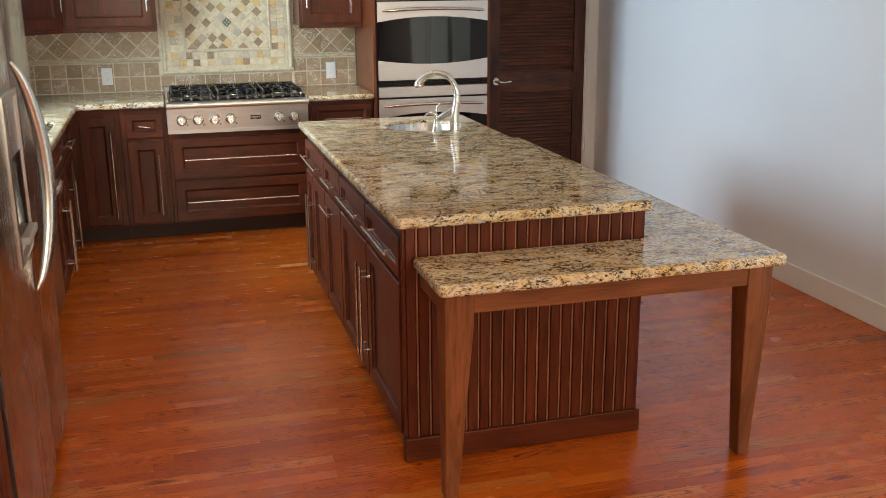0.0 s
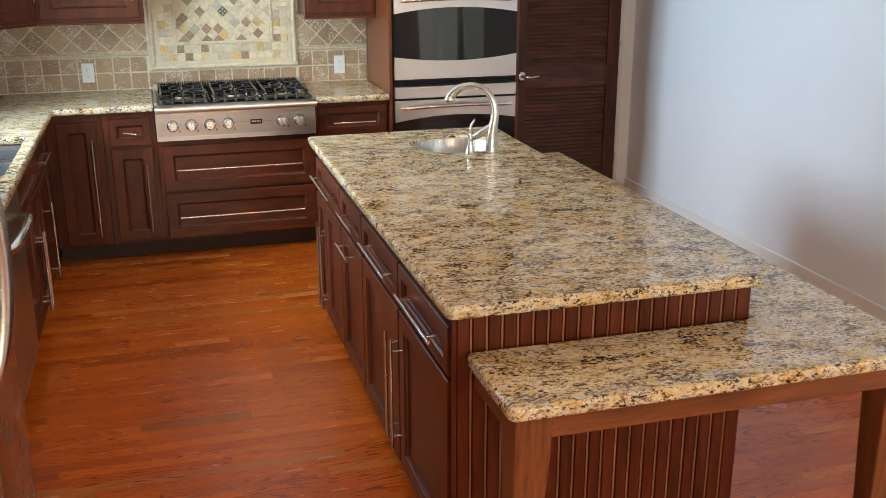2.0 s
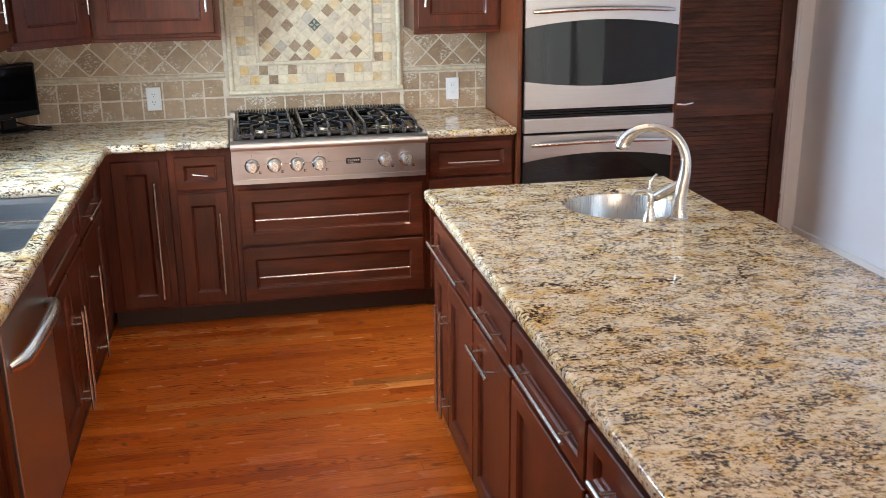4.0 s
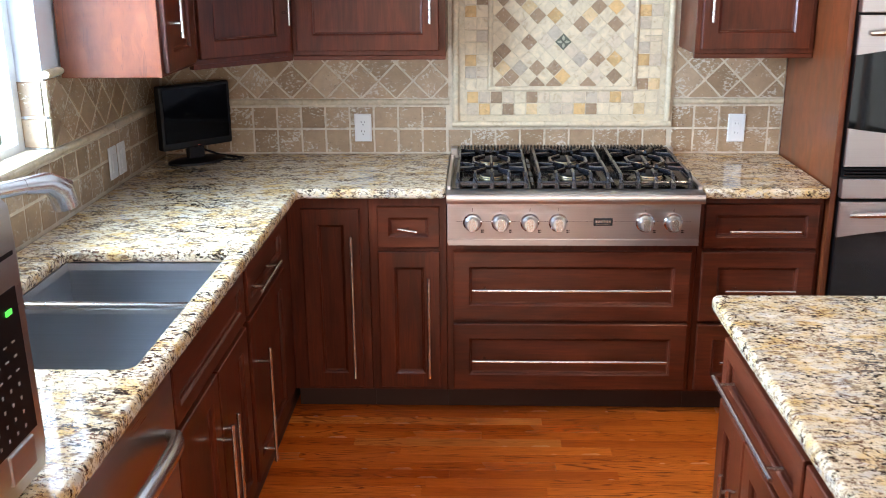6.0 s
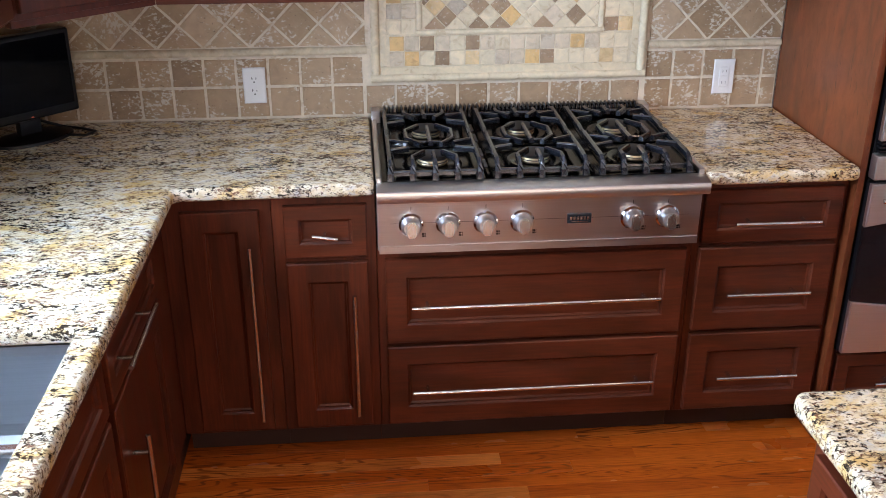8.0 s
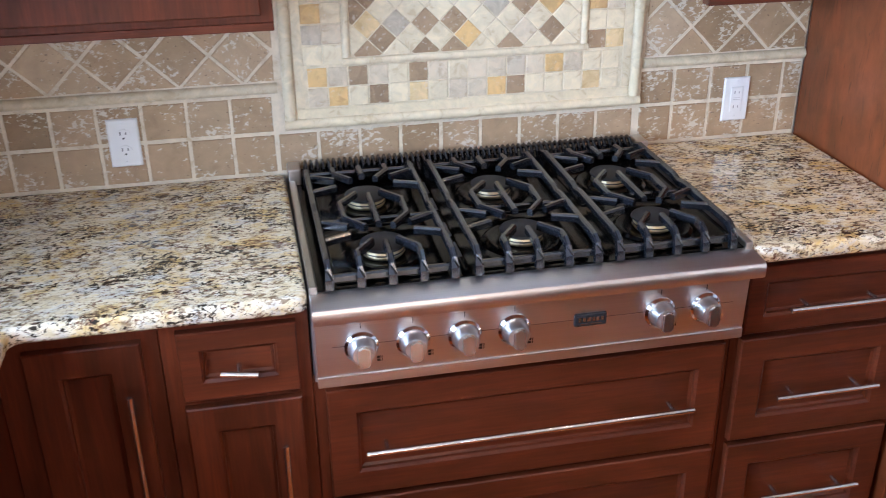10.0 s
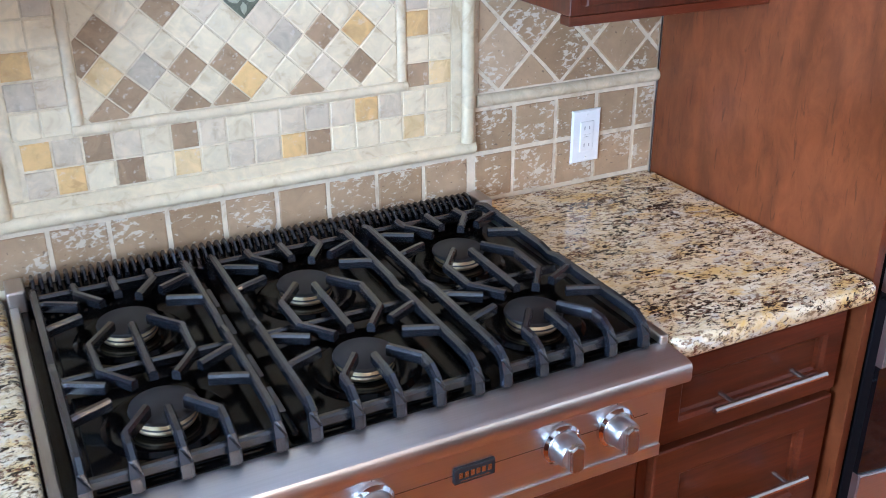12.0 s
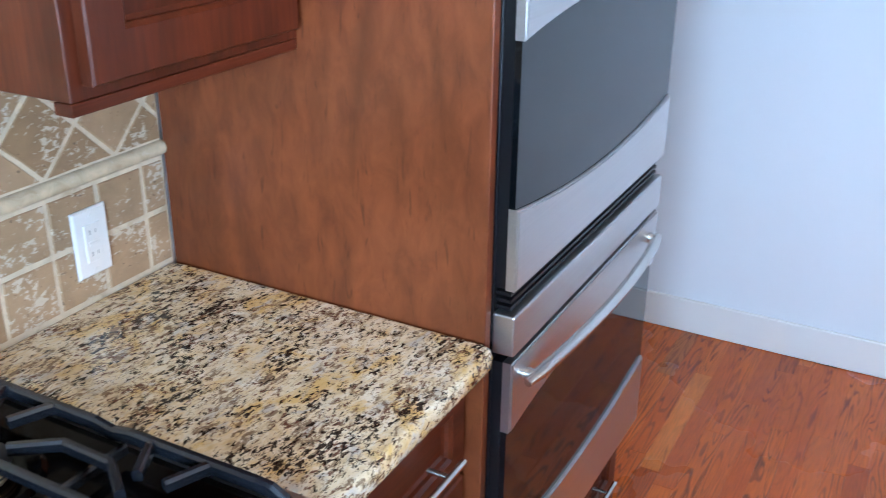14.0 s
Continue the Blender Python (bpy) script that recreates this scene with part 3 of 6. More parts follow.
# recessed downlights, never in view: guessed fixtures for the fill lamps
for dx, dy, watts in FILL_DOWNLIGHTS:
    dl = thing("downlight", "round recessed ceiling downlight, unseen and guessed, lit warm white", "ceiling light", "ceiling downlights", at=(dx, dy, TOP))
    part("ring", lathe(bmesh.new(), [(0.055, 0.0), (0.085, 0.0), (0.085, -0.006), (0.060, -0.010), (0.055, -0.004)], 28), WHITE_PLASTIC, dl, smooth=True)
    part("lens", lathe(bmesh.new(), [(0.0, -0.001), (0.052, -0.001), (0.050, -0.003), (0.0, -0.003)], 24), LAMP_GLOW, dl, "glowing lens")


# ---------------------------------------------------------------- cabinets
FRONT = -0.592          # face frames of the back run; fronts stand 20 mm before it
CT0, CT1 = 0.877, 0.915  # worktop
LX = -1.048             # face frames of the sink run
TOE = 0.105


def carcass(parent, x0, x1, y0, y1, z0, z1, mat=None):
    return part("body", boxed(x0, x1, y0, y1, z0, z1, bevel=0.0015, seg=1), mat or CAB_V, parent)


def base_unit(name, label, x0, x1, fronts, group="base cabinets under the worktop"):
    """A cabinet of the back run. fronts: (kind, u0, u1, z0, z1, handle ends)."""
    cab = thing(name, label, "cabinet", group)
    carcass(cab, x0, x1, FRONT, -0.004, TOE, CT0 - 0.001)
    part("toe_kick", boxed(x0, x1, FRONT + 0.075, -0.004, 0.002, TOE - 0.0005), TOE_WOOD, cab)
    add_fronts(cab, facing("-y", FRONT), fronts, CAB_X)
    return cab


def add_fronts(cab, place, fronts, grain):
    for kind, u0, u1, z0, z1, ends in fronts:
        f = shaker(kind, cab, place, u0, u1, z0, z1, grain, rail=0.04 if (z1 - z0) < 0.2 else 0.058)
        if ends:
            (ua, za), (ub, zb) = ends
            short = math.hypot(ub - ua, zb - za) < 0.1
            pull(f, place, (ua, za), (ub, zb), 0.020, inset=0.035 if short else 0.045)


base_unit("base_cabinet", "reddish-brown stained narrow base cabinet with tall bar handle", -1.047, -0.745, [("door", -0.992, -0.778, 0.122, 0.828, ((-0.806, 0.175), (-0.806, 0.735)))])
base_unit("base_cabinet", "reddish-brown stained base cabinet with a drawer over a door", -0.744, -0.458,
          [("drawer_front", -0.712, -0.483, 0.683, 0.838, ((-0.634, 0.763), (-0.564, 0.752))), ("door", -0.712, -0.483, 0.122, 0.665, ((-0.524, 0.178), (-0.524, 0.577)))])
cab = thing("base_cabinet", "reddish-brown stained cabinet with two wide pan drawers below the range top", "cabinet", "base cabinets under the worktop")
carcass(cab, -0.457, 0.457, FRONT, -0.004, TOE, 0.70)
part("toe_kick", boxed(-0.457, 0.457, FRONT + 0.075, -0.004, 0.002, TOE - 0.0005), TOE_WOOD, cab)
add_fronts(cab, facing("-y", FRONT), [("drawer_front", -0.434, 0.440, 0.398, 0.668, ((-0.362, 0.529), (0.362, 0.529))), ("drawer_front", -0.434, 0.440, 0.118, 0.384, ((-0.362, 0.247), (0.362, 0.247)))], CAB_X)
base_unit("base_cabinet", "reddish-brown stained base cabinet with three stacked drawers", 0.458, 0.903,
          [("drawer_front", 0.478, 0.886, 0.683, 0.848, ((0.560, 0.755), (0.812, 0.755))), ("drawer_front", 0.478, 0.886, 0.398, 0.668, ((0.560, 0.529), (0.812, 0.529))),
           ("drawer_front", 0.478, 0.886, 0.118, 0.384, ((0.560, 0.247), (0.812, 0.247)))])


def sink_run(name, label, y0, y1, fronts, top=None):
    cab = thing(name, label, "cabinet", "base cabinets of the sink run")
    carcass(cab, LEFT + 0.012, LX, y0, y1, TOE, top or CT0 - 0.001)
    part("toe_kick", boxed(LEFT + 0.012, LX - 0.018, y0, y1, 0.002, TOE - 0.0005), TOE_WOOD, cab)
    add_fronts(cab, facing("+x", LX), fronts, CAB_Y)
    return cab


sink_run("base_cabinet", "reddish-brown stained corner base cabinet with a blank filler", -0.765, -0.004, [])
sink_run("base_cabinet", "reddish-brown stained base cabinet with a drawer over a door", -1.345, -0.766,
         [("drawer_front", -1.325, -0.79, 0.683, 0.838, ((-1.295, 0.752), (-1.000, 0.752))), ("door", -1.325, -0.79, 0.122, 0.665, ((-1.240, 0.150), (-1.240, 0.545)))])
sink_cab = thing("sink_cabinet", "reddish-brown stained sink cabinet with two doors", "cabinet", "base cabinets of the sink run")
carcass(sink_cab, LEFT + 0.012, LX, -2.075, -1.346, TOE, 0.64)
part("apron", boxed(LX + 0.006 - 0.012, LX, -2.075, -1.346, 0.64, CT0 - 0.001), CAB_Y, sink_cab)
part("toe_kick", boxed(LEFT + 0.012, LX - 0.018, -2.075, -1.346, 0.002, TOE - 0.0005), TOE_WOOD, sink_cab)
add_fronts(sink_cab, facing("+x", LX), [("false_front", -2.055, -1.365, 0.683, 0.838, None), ("door", -1.693, -1.365, 0.122, 0.665, ((-1.665, 0.15), (-1.665, 0.53))), ("door", -2.055, -1.703, 0.122, 0.665, ((-1.730, 0.15), (-1.730, 0.53)))], CAB_Y)

# upper cabinets
UZ0, UZ1, UD = 1.351, 2.24, -0.305


def upper_box(name, label, x0, x1, y0, y1):
    cab = thing(name, label, "cabinet", "wall cabinets")
    carcass(cab, x0, x1, y0, y1, UZ0, UZ1)
    return cab


cab = upper_box("wall_cabinet", "reddish-brown stained wall cabinet with one framed door", 0.466, 0.903, UD, -0.004)
part("light_rail", boxed(0.466, 0.903, UD, UD + 0.03, UZ0 - 0.017, UZ0 - 0.0005, bevel=0.002), CAB_X, cab)
add_fronts(cab, facing("-y", UD), [("door", 0.486, 0.885, 1.369, 2.225, ((0.515, 1.47), (0.515, 1.66)))], CAB_X)
cab = upper_box("wall_cabinet", "reddish-brown stained wall cabinet with one wide framed door", -1.045, -0.466, UD, -0.004)
part("light_rail", boxed(-1.045, -0.466, UD, UD + 0.03, UZ0 - 0.017, UZ0 - 0.0005, bevel=0.002), CAB_X, cab)
add_fronts(cab, facing("-y", UD), [("door", -1.027, -0.490, 1.369, 2.225, ((-0.523, 1.47), (-0.523, 1.66)))], CAB_X)
# diagonal corner cabinet
cab = thing("corner_cabinet", "reddish-brown stained diagonal corner wall cabinet", "cabinet", "wall cabinets")
pa, pb = Vector((-1.340, -0.615)), Vector((-1.046, UD))
prism_bm = bmesh.new()
prism(prism_bm, [(LEFT + 0.012, -0.004), (pb.x, -0.004), (pb.x, pb.y), (pa.x, pa.y), (LEFT + 0.012, pa.y)], lambda u, v, d: (u, v, d), UZ0, UZ1)
part("body", prism_bm, CAB_V, cab)
along = (pb - pa).normalized()
outward = Vector((along.y, -along.x))
diag_len = (pb - pa).length


def diagonal(u, w, z):
    p = pa + along * u + outward * w
    return (p.x, p.y, z)


light_bm = bmesh.new()
prism(light_bm, [(0.0, -0.03), (diag_len, -0.03), (diag_len, 0), (0, 0)], lambda u, v, d: diagonal(u, v, d), UZ0 - 0.017, UZ0 - 0.0005)
part("light_rail", light_bm, CAB_X, cab)
add_fronts(cab, diagonal, [("door", 0.020, diag_len - 0.020, 1.369, 2.225, ((diag_len - 0.052, 1.47), (diag_len - 0.052, 1.66)))], CAB_X)
cab = upper_box("wall_cabinet", "reddish-brown stained wall cabinet beside the window", LEFT + 0.012, -1.340, -0.965, -0.616)
# added sheet, paler and glossier than the other faces, imitates the window's sheen
part("side_panel", boxed(LEFT + 0.012, -1.3405, -0.970, -0.9655, UZ0 + 0.0005, UZ1, bevel=0.001, seg=1), PANEL_WOOD, cab, "reddish-brown end panel, paler and glossier for window sheen")
add_fronts(cab, facing("+x", -1.340), [("door", -0.955, -0.640, 1.364, 2.225, ((-0.905, 1.47), (-0.905, 1.66)))], CAB_Y)

cab = thing("wall_cabinet", "reddish-brown stained deep wall cabinet above the microwave", "cabinet", "wall cabinets")
carcass(cab, LEFT + 0.012, -1.075, -3.240, -2.672, 1.400, UZ1)
add_fronts(cab, facing("+x", -1.075), [("door", -2.950, -2.682, 1.412, 2.225, None), ("door", -3.230, -2.960, 1.412, 2.225, None)], CAB_Y)
# soffit above the wall cabinets
bm = bmesh.new()
box(bm, LEFT + 0.002, -1.345, -0.96, -0.001, UZ1 + 0.001, TOP - 0.001)
box(bm, -1.344, 0.903, UD - 0.002, -0.001, UZ1 + 0.001, TOP - 0.001)
structure("wall_soffit", bm, WALL, "white painted soffit above the wall cabinets")

# ---------------------------------------------------------------- oven tower
TX0, TX1, TF = 0.905, 1.728, -0.622
tower = thing("oven_tower", "tall reddish-brown stained cabinet housing a double oven", "cabinet")
part("side_panel", boxed(TX0, TX0 + 0.020, TF - 0.012, -0.004, 0.002, 2.24, bevel=0.002), PANEL_WOOD, tower, "figured reddish-brown veneer side panel")
part("side_panel", boxed(TX1 - 0.020, TX1, TF, -0.004, 0.002, 2.24, bevel=0.002), PANEL_WOOD, tower)
part("body", boxed(TX0 + 0.021, TX1 - 0.021, TF + 0.012, -0.004, TOE, 2.24), CAB_V, tower)
part("toe_kick", boxed(TX0 + 0.021, TX1 - 0.021, TF + 0.07, -0.004, 0.002, TOE - 0.001), TOE_WOOD, tower)
add_fronts(tower, facing("-y", TF + 0.012), [("drawer_front", 0.945, 1.69, 0.118, 0.300, ((1.06, 0.212), (1.58, 0.212))), ("door", 0.945, 1.690, 1.72, 2.225, ((1.31, 1.76), (1.31, 1.95)))], CAB_X)

OX0, OX1 = 0.930, 1.694
oven = thing("double_oven", "stainless steel double wall oven with dark glass doors", "oven")
part("body", boxed(OX0 + 0.004, OX1 - 0.004, -0.634, -0.1, 0.318, 1.700, bevel=0.002), BLACK_PLASTIC, oven, "black oven casing")


def arc_edge(z_end, rise, n=20):
    return [(OX0 + (OX1 - OX0) * k / n, z_end + rise * (1 - (2 * k / n - 1) ** 2)) for k in range(n + 1)]


def oven_door(z0, z1, g0, g0_rise, g1, g1_rise, handle_z):
    """A door: upper and lower steel bands with curved edges, glass between, a bowed bar handle."""
    leaf = part("door", boxed(OX0 + 0.002, OX1 - 0.002, -0.655, -0.636, z0 + 0.002, z1 - 0.002), BLACK_PLASTIC, oven, "oven door")
    out = lambda u, v, d: (u, d, v)
    lo, hi = arc_edge(g0, g0_rise), arc_edge(g1, g1_rise)
    for edge, flat in ((hi, z1), (lo, z0)):
        bm = bmesh.new()
        ring = edge + [(OX1, flat), (OX0, flat)]
        prism(bm, ring, out, -0.672, -0.6545)
        bmesh.ops.recalc_face_normals(bm, faces=bm.faces[:])
        rim = [e for e in bm.edges if abs(e.verts[0].co.y + 0.672) < 1e-5 and abs(e.verts[1].co.y + 0.672) < 1e-5]
        bmesh.ops.bevel(bm, geom=rim, offset=0.003, segments=2, affect="EDGES")
        part("steel_band", bm, STEEL_X, leaf, "brushed stainless band")
    bm = bmesh.new()
    prism(bm, lo + hi[::-1], out, -0.6655, -0.6552)
    part("glass", bm, OVEN_GLASS, leaf, "dark reflective oven glass")
    pts, rr = [], []
    n = 20
    for k in range(n + 1):
        s = 2 * k / n - 1
        pts.append((1.312 + 0.350 * s, -0.716 + 0.030 * s * s, handle_z + 0.014 * (1 - s * s)))
        rr.append(0.011 if 0 < k < n else 0.007)
    part("handle", tube(bmesh.new(), pts, rr, 14), NICKEL, leaf, "bowed steel bar handle", smooth=True)
    for s in (-0.93, 0.93):
        x, y, z = 1.312 + 0.350 * s, -0.716 + 0.030 * s * s, handle_z + 0.014 * (1 - s * s)
        part("handle_post", tube(bmesh.new(), [(x, -0.668, z), (x, y, z)], [0.012, 0.010], 12), NICKEL, leaf, smooth=True)


oven_door(0.998, 1.512, 1.132, -0.030, 1.380, 0.034, 1.452)
oven_door(0.330, 0.872, 0.505, -0.030, 0.742, 0.034, 0.826)
part("control_panel", boxed(OX0, OX1, -0.672, -0.634, 1.520, 1.690, bevel=0.003), STEEL_X, oven)
part("display", boxed(1.13, 1.49, -0.675, -0.671, 1.545, 1.665, bevel=0.001), OVEN_GLASS, oven)
for k in range(4):
    part("button", lathe(bmesh.new(), [(0, 0), (0.011, 0), (0.011, 0.004), (0.008, 0.006), (0, 0.006)], 16, pose(0.965 + 0.036 * k, -0.671, 1.60, 90)), CHROME, oven, smooth=True)
part("trim_strip", boxed(OX0, OX1, -0.672, -0.634, 0.884, 0.955, bevel=0.003), STEEL_X, oven)
for k in range(3):
    part("vent_slat", boxed(OX0 + 0.01, OX1 - 0.01, -0.660, -0.634, 0.960 + 0.012 * k, 0.966 + 0.012 * k), BLACK_PLASTIC, oven)

# ---------------------------------------------------------------- worktops
CF, CL = -0.657, -0.990   # front edges of the back run and of the sink run
SX0, SX1, SY0, SY1 = -1.520, -1.050, -2.235, -1.412   # cut-out of the double sink
CEND = -3.245
wt_bm = bmesh.new()
slab(wt_bm, [LEFT + 0.011, SX0, SX1, CL, -0.4585], [CEND, SY0, SY1, CF, -0.001],
     lambda x, y: (x < CL or y > CF) and not (SX0 < x < SX1 and SY0 < y < SY1), CT0, CT1, 0.012)
tagged(part("worktop", wt_bm, GRANITE, smooth=True), "polished gold and black speckled granite worktop, L-shaped", "worktop")
wt_bm = bmesh.new()
slab(wt_bm, [0.4585, 0.9045], [CF, -0.001], lambda x, y: True, CT0, CT1, 0.012)
tagged(part("worktop", wt_bm, GRANITE, smooth=True), "polished gold and black speckled granite worktop beside the oven tower", "worktop")

# double sink
sink = thing("double_sink", "stainless steel undermount double bowl sink in the worktop", "sink")


def bowl(y0, y1, depth):
    bm = bmesh.new()
    x0, x1, z = SX0 - 0.006, SX1 + 0.006, CT0 - 0.002
    rects = []
    for inset, h in ((-0.02, 0.0), (0.0, 0.0), (0.004, -0.02), (0.008, -depth + 0.03), (0.016, -depth + 0.008), (0.035, -depth)):
        rects.append([(x0 + inset, y0 + inset), (x1 - inset, y0 + inset), (x1 - inset, y1 - inset), (x0 + inset, y1 - inset)])
        rects[-1] = [(x, y, z + h) for x, y in rects[-1]]
    rings = [[bm.verts.new(p) for p in r] for r in rects]
    for a, b in zip(rings, rings[1:]):
        for k in range(4):
            bm.faces.new((a[k], a[(k + 1) % 4], b[(k + 1) % 4], b[k]))
    bm.faces.new(rings[-1])
    b = part("bowl", bm, SINK_STEEL, sink)
    cx, cy = (x0 + x1) / 2, (y0 + y1) / 2
    part("drain", lathe(bmesh.new(), [(0.0, 0.001), (0.030, 0.001), (0.044, 0.004), (0.046, 0.0), (0.0, -0.004)], 24, Matrix.Translation((cx, cy, z - depth))), CHROME, sink, smooth=True)


part("divider", boxed(SX0 - 0.006, SX1 + 0.006, -1.7665, -1.7405, CT0 - 0.012, CT0 + 0.004, bevel=0.006), NICKEL, sink)
bowl(-1.745, SY1 + 0.006, 0.20)
bowl(SY0 - 0.006, -1.762, 0.22)

# sink faucet with a pull-out head
sf = thing("kitchen_faucet", "brushed nickel kitchen faucet with a pull-out spray head", "faucet")
fb = (-1.598, -1.93)
part("base", lathe(bmesh.new(), [(0.0, 0), (0.032, 0), (0.032, 0.006), (0.025, 0.014), (0.022, 0.09), (0.0, 0.09)], 24, Matrix.Translation((fb[0], fb[1], CT1 + 0.0005))), NICKEL, sf, smooth=True)
part("spout", tube(bmesh.new(), [(fb[0], fb[1], 0.98), (fb[0], fb[1], 1.09), (fb[0] + 0.01, fb[1] + 0.02, 1.150), (fb[0] + 0.06, fb[1] + 0.09, 1.180), (fb[0] + 0.13, fb[1] + 0.20, 1.178)], [0.021, 0.021, 0.021, 0.021, 0.020], 16), NICKEL, sf, smooth=True)
part("spray_head", tube(bmesh.new(), [(fb[0] + 0.13, fb[1] + 0.20, 1.178), (fb[0] + 0.165, fb[1] + 0.255, 1.174), (fb[0] + 0.184, fb[1] + 0.288, 1.150), (fb[0] + 0.189, fb[1] + 0.300, 1.102)], [0.021, 0.028, 0.036, 0.033], 18), NICKEL, sf, smooth=True)
part("lever", tube(bmesh.new(), [(fb[0], fb[1] - 0.02, 1.0), (fb[0], fb[1] - 0.06, 1.03), (fb[0] + 0.01, fb[1] - 0.12, 1.05)], [0.010, 0.009, 0.006], 12), NICKEL, sf, smooth=True)

# ---------------------------------------------------------------- range top
rt = thing("range_top", "stainless steel six-burner gas range top with black iron grates", "range top")
W2 = 0.4545
part("body", boxed(-W2, W2, -0.628, -0.022, 0.705, 0.907, bevel=0.002), STEEL_X, rt)
# ledge in front of the grates with its turned-down edge, and the control panel set back under it
bm = bmesh.new()
ledge = [(-0.6285, 0.909), (-0.690, 0.906), (-0.697, 0.903), (-0.700, 0.897), (-0.700, 0.876), (-0.697, 0.871), (-0.690, 0.870), (-0.6285, 0.870)]
prism(bm, ledge, lambda u, v, d: (d, u, v), -W2, W2)
part("front_rail", bm, STEEL_X, rt, smooth=True)
bm = bmesh.new()
prism(bm, [(-0.6285, 0.8695), (-0.652, 0.8695), (-0.646, 0.7260), (-0.6495, 0.7255), (-0.6495, 0.704), (-0.6285, 0.704)], lambda u, v, d: (d, u, v), -W2 + 0.004, W2 - 0.004)
part("control_panel", bm, STEEL_X, rt)
part("drip_tray", boxed(-0.438, 0.438, -0.632, -0.080, 0.9075, 0.9115), BLACK_PAN, rt, "black enamel spill tray")
for a in (-W2, 0.4385):
    part("side_rim", boxed(a, a + 0.016, -0.640, -0.080, 0.9075, 0.924, bevel=0.003), STEEL_Y, rt)
# rear vent with curved fins between two steel end blocks
part("vent_base", boxed(-W2, W2, -0.078, -0.022, 0.9075, 0.930, bevel=0.002), BLACK_PAN, rt)
for a in (-W2, W2 - 0.030):
    part("vent_end", boxed(a, a + 0.030, -0.080, -0.021, 0.9080, 0.950, bevel=0.004), STEEL_Y, rt)
fin_bm = bmesh.new()
bar(fin_bm, [(0, -0.077, 0.925), (0, -0.073, 0.943), (0, -0.058, 0.953), (0, -0.040, 0.953), (0, -0.027, 0.944), (0, -0.024, 0.930)], 0.0068, 0.009)
fin_mesh = mesh_of("vent_fin", fin_bm, IRON)
for k in range(61):
    f = new("vent_fin", fin_mesh)
    f.parent = rt
    f.location = (-0.411 + 0.0137 * k, 0, 0)

BX, BY = (-0.292, 0.0, 0.290), (-0.245, -0.505)
cap_bm = lathe(bmesh.new(), [(0.0, 0.004), (0.036, 0.003), (0.046, 0.000), (0.0475, -0.004), (0.043, -0.008), (0.0, -0.008)], 32)
cap_mesh = mesh_of("burner_cap", cap_bm, BURNER_CAP)
ring_mesh = mesh_of("burner_ring", lathe(bmesh.new(), [(0.0, 0.0), (0.041, 0.0), (0.044, -0.012), (0.040, -0.018), (0.0, -0.018)], 28), BRASS)
port_mesh = mesh_of("port_band", lathe(bmesh.new(), [(0.0, 0.0), (0.0436, 0.0), (0.0440, -0.0022), (0.0, -0.0022)], 28), SLOT)
pan_mesh = mesh_of("burner_bowl", lathe(bmesh.new(), [(0.045, 0.0), (0.060, 0.005), (0.078, 0.006), (0.085, 0.001), (0.0, 0.0005)], 28), BLACK_PAN)
for me in (cap_mesh, ring_mesh, pan_mesh):
    for p in me.polygons:
        p.use_smooth = True
    me.set_sharp_from_angle(angle=radians(35))
for x in BX:
    for y in BY:
        for name, me, z in (("burner_bowl", pan_mesh, 0.9148), ("burner_ring", ring_mesh, 0.935), ("port_band", port_mesh, 0.929), ("burner_cap", cap_mesh, 0.943)):
            o = new(name, me)
            o.parent = rt
            o.location = (x, y, z)
        part("burner_tray", boxed(x - 0.108, x + 0.108, y - 0.112, y + 0.118, 0.9116, 0.9146, bevel=0.002, seg=1), BLACK_PAN, rt)

GZ = 0.958


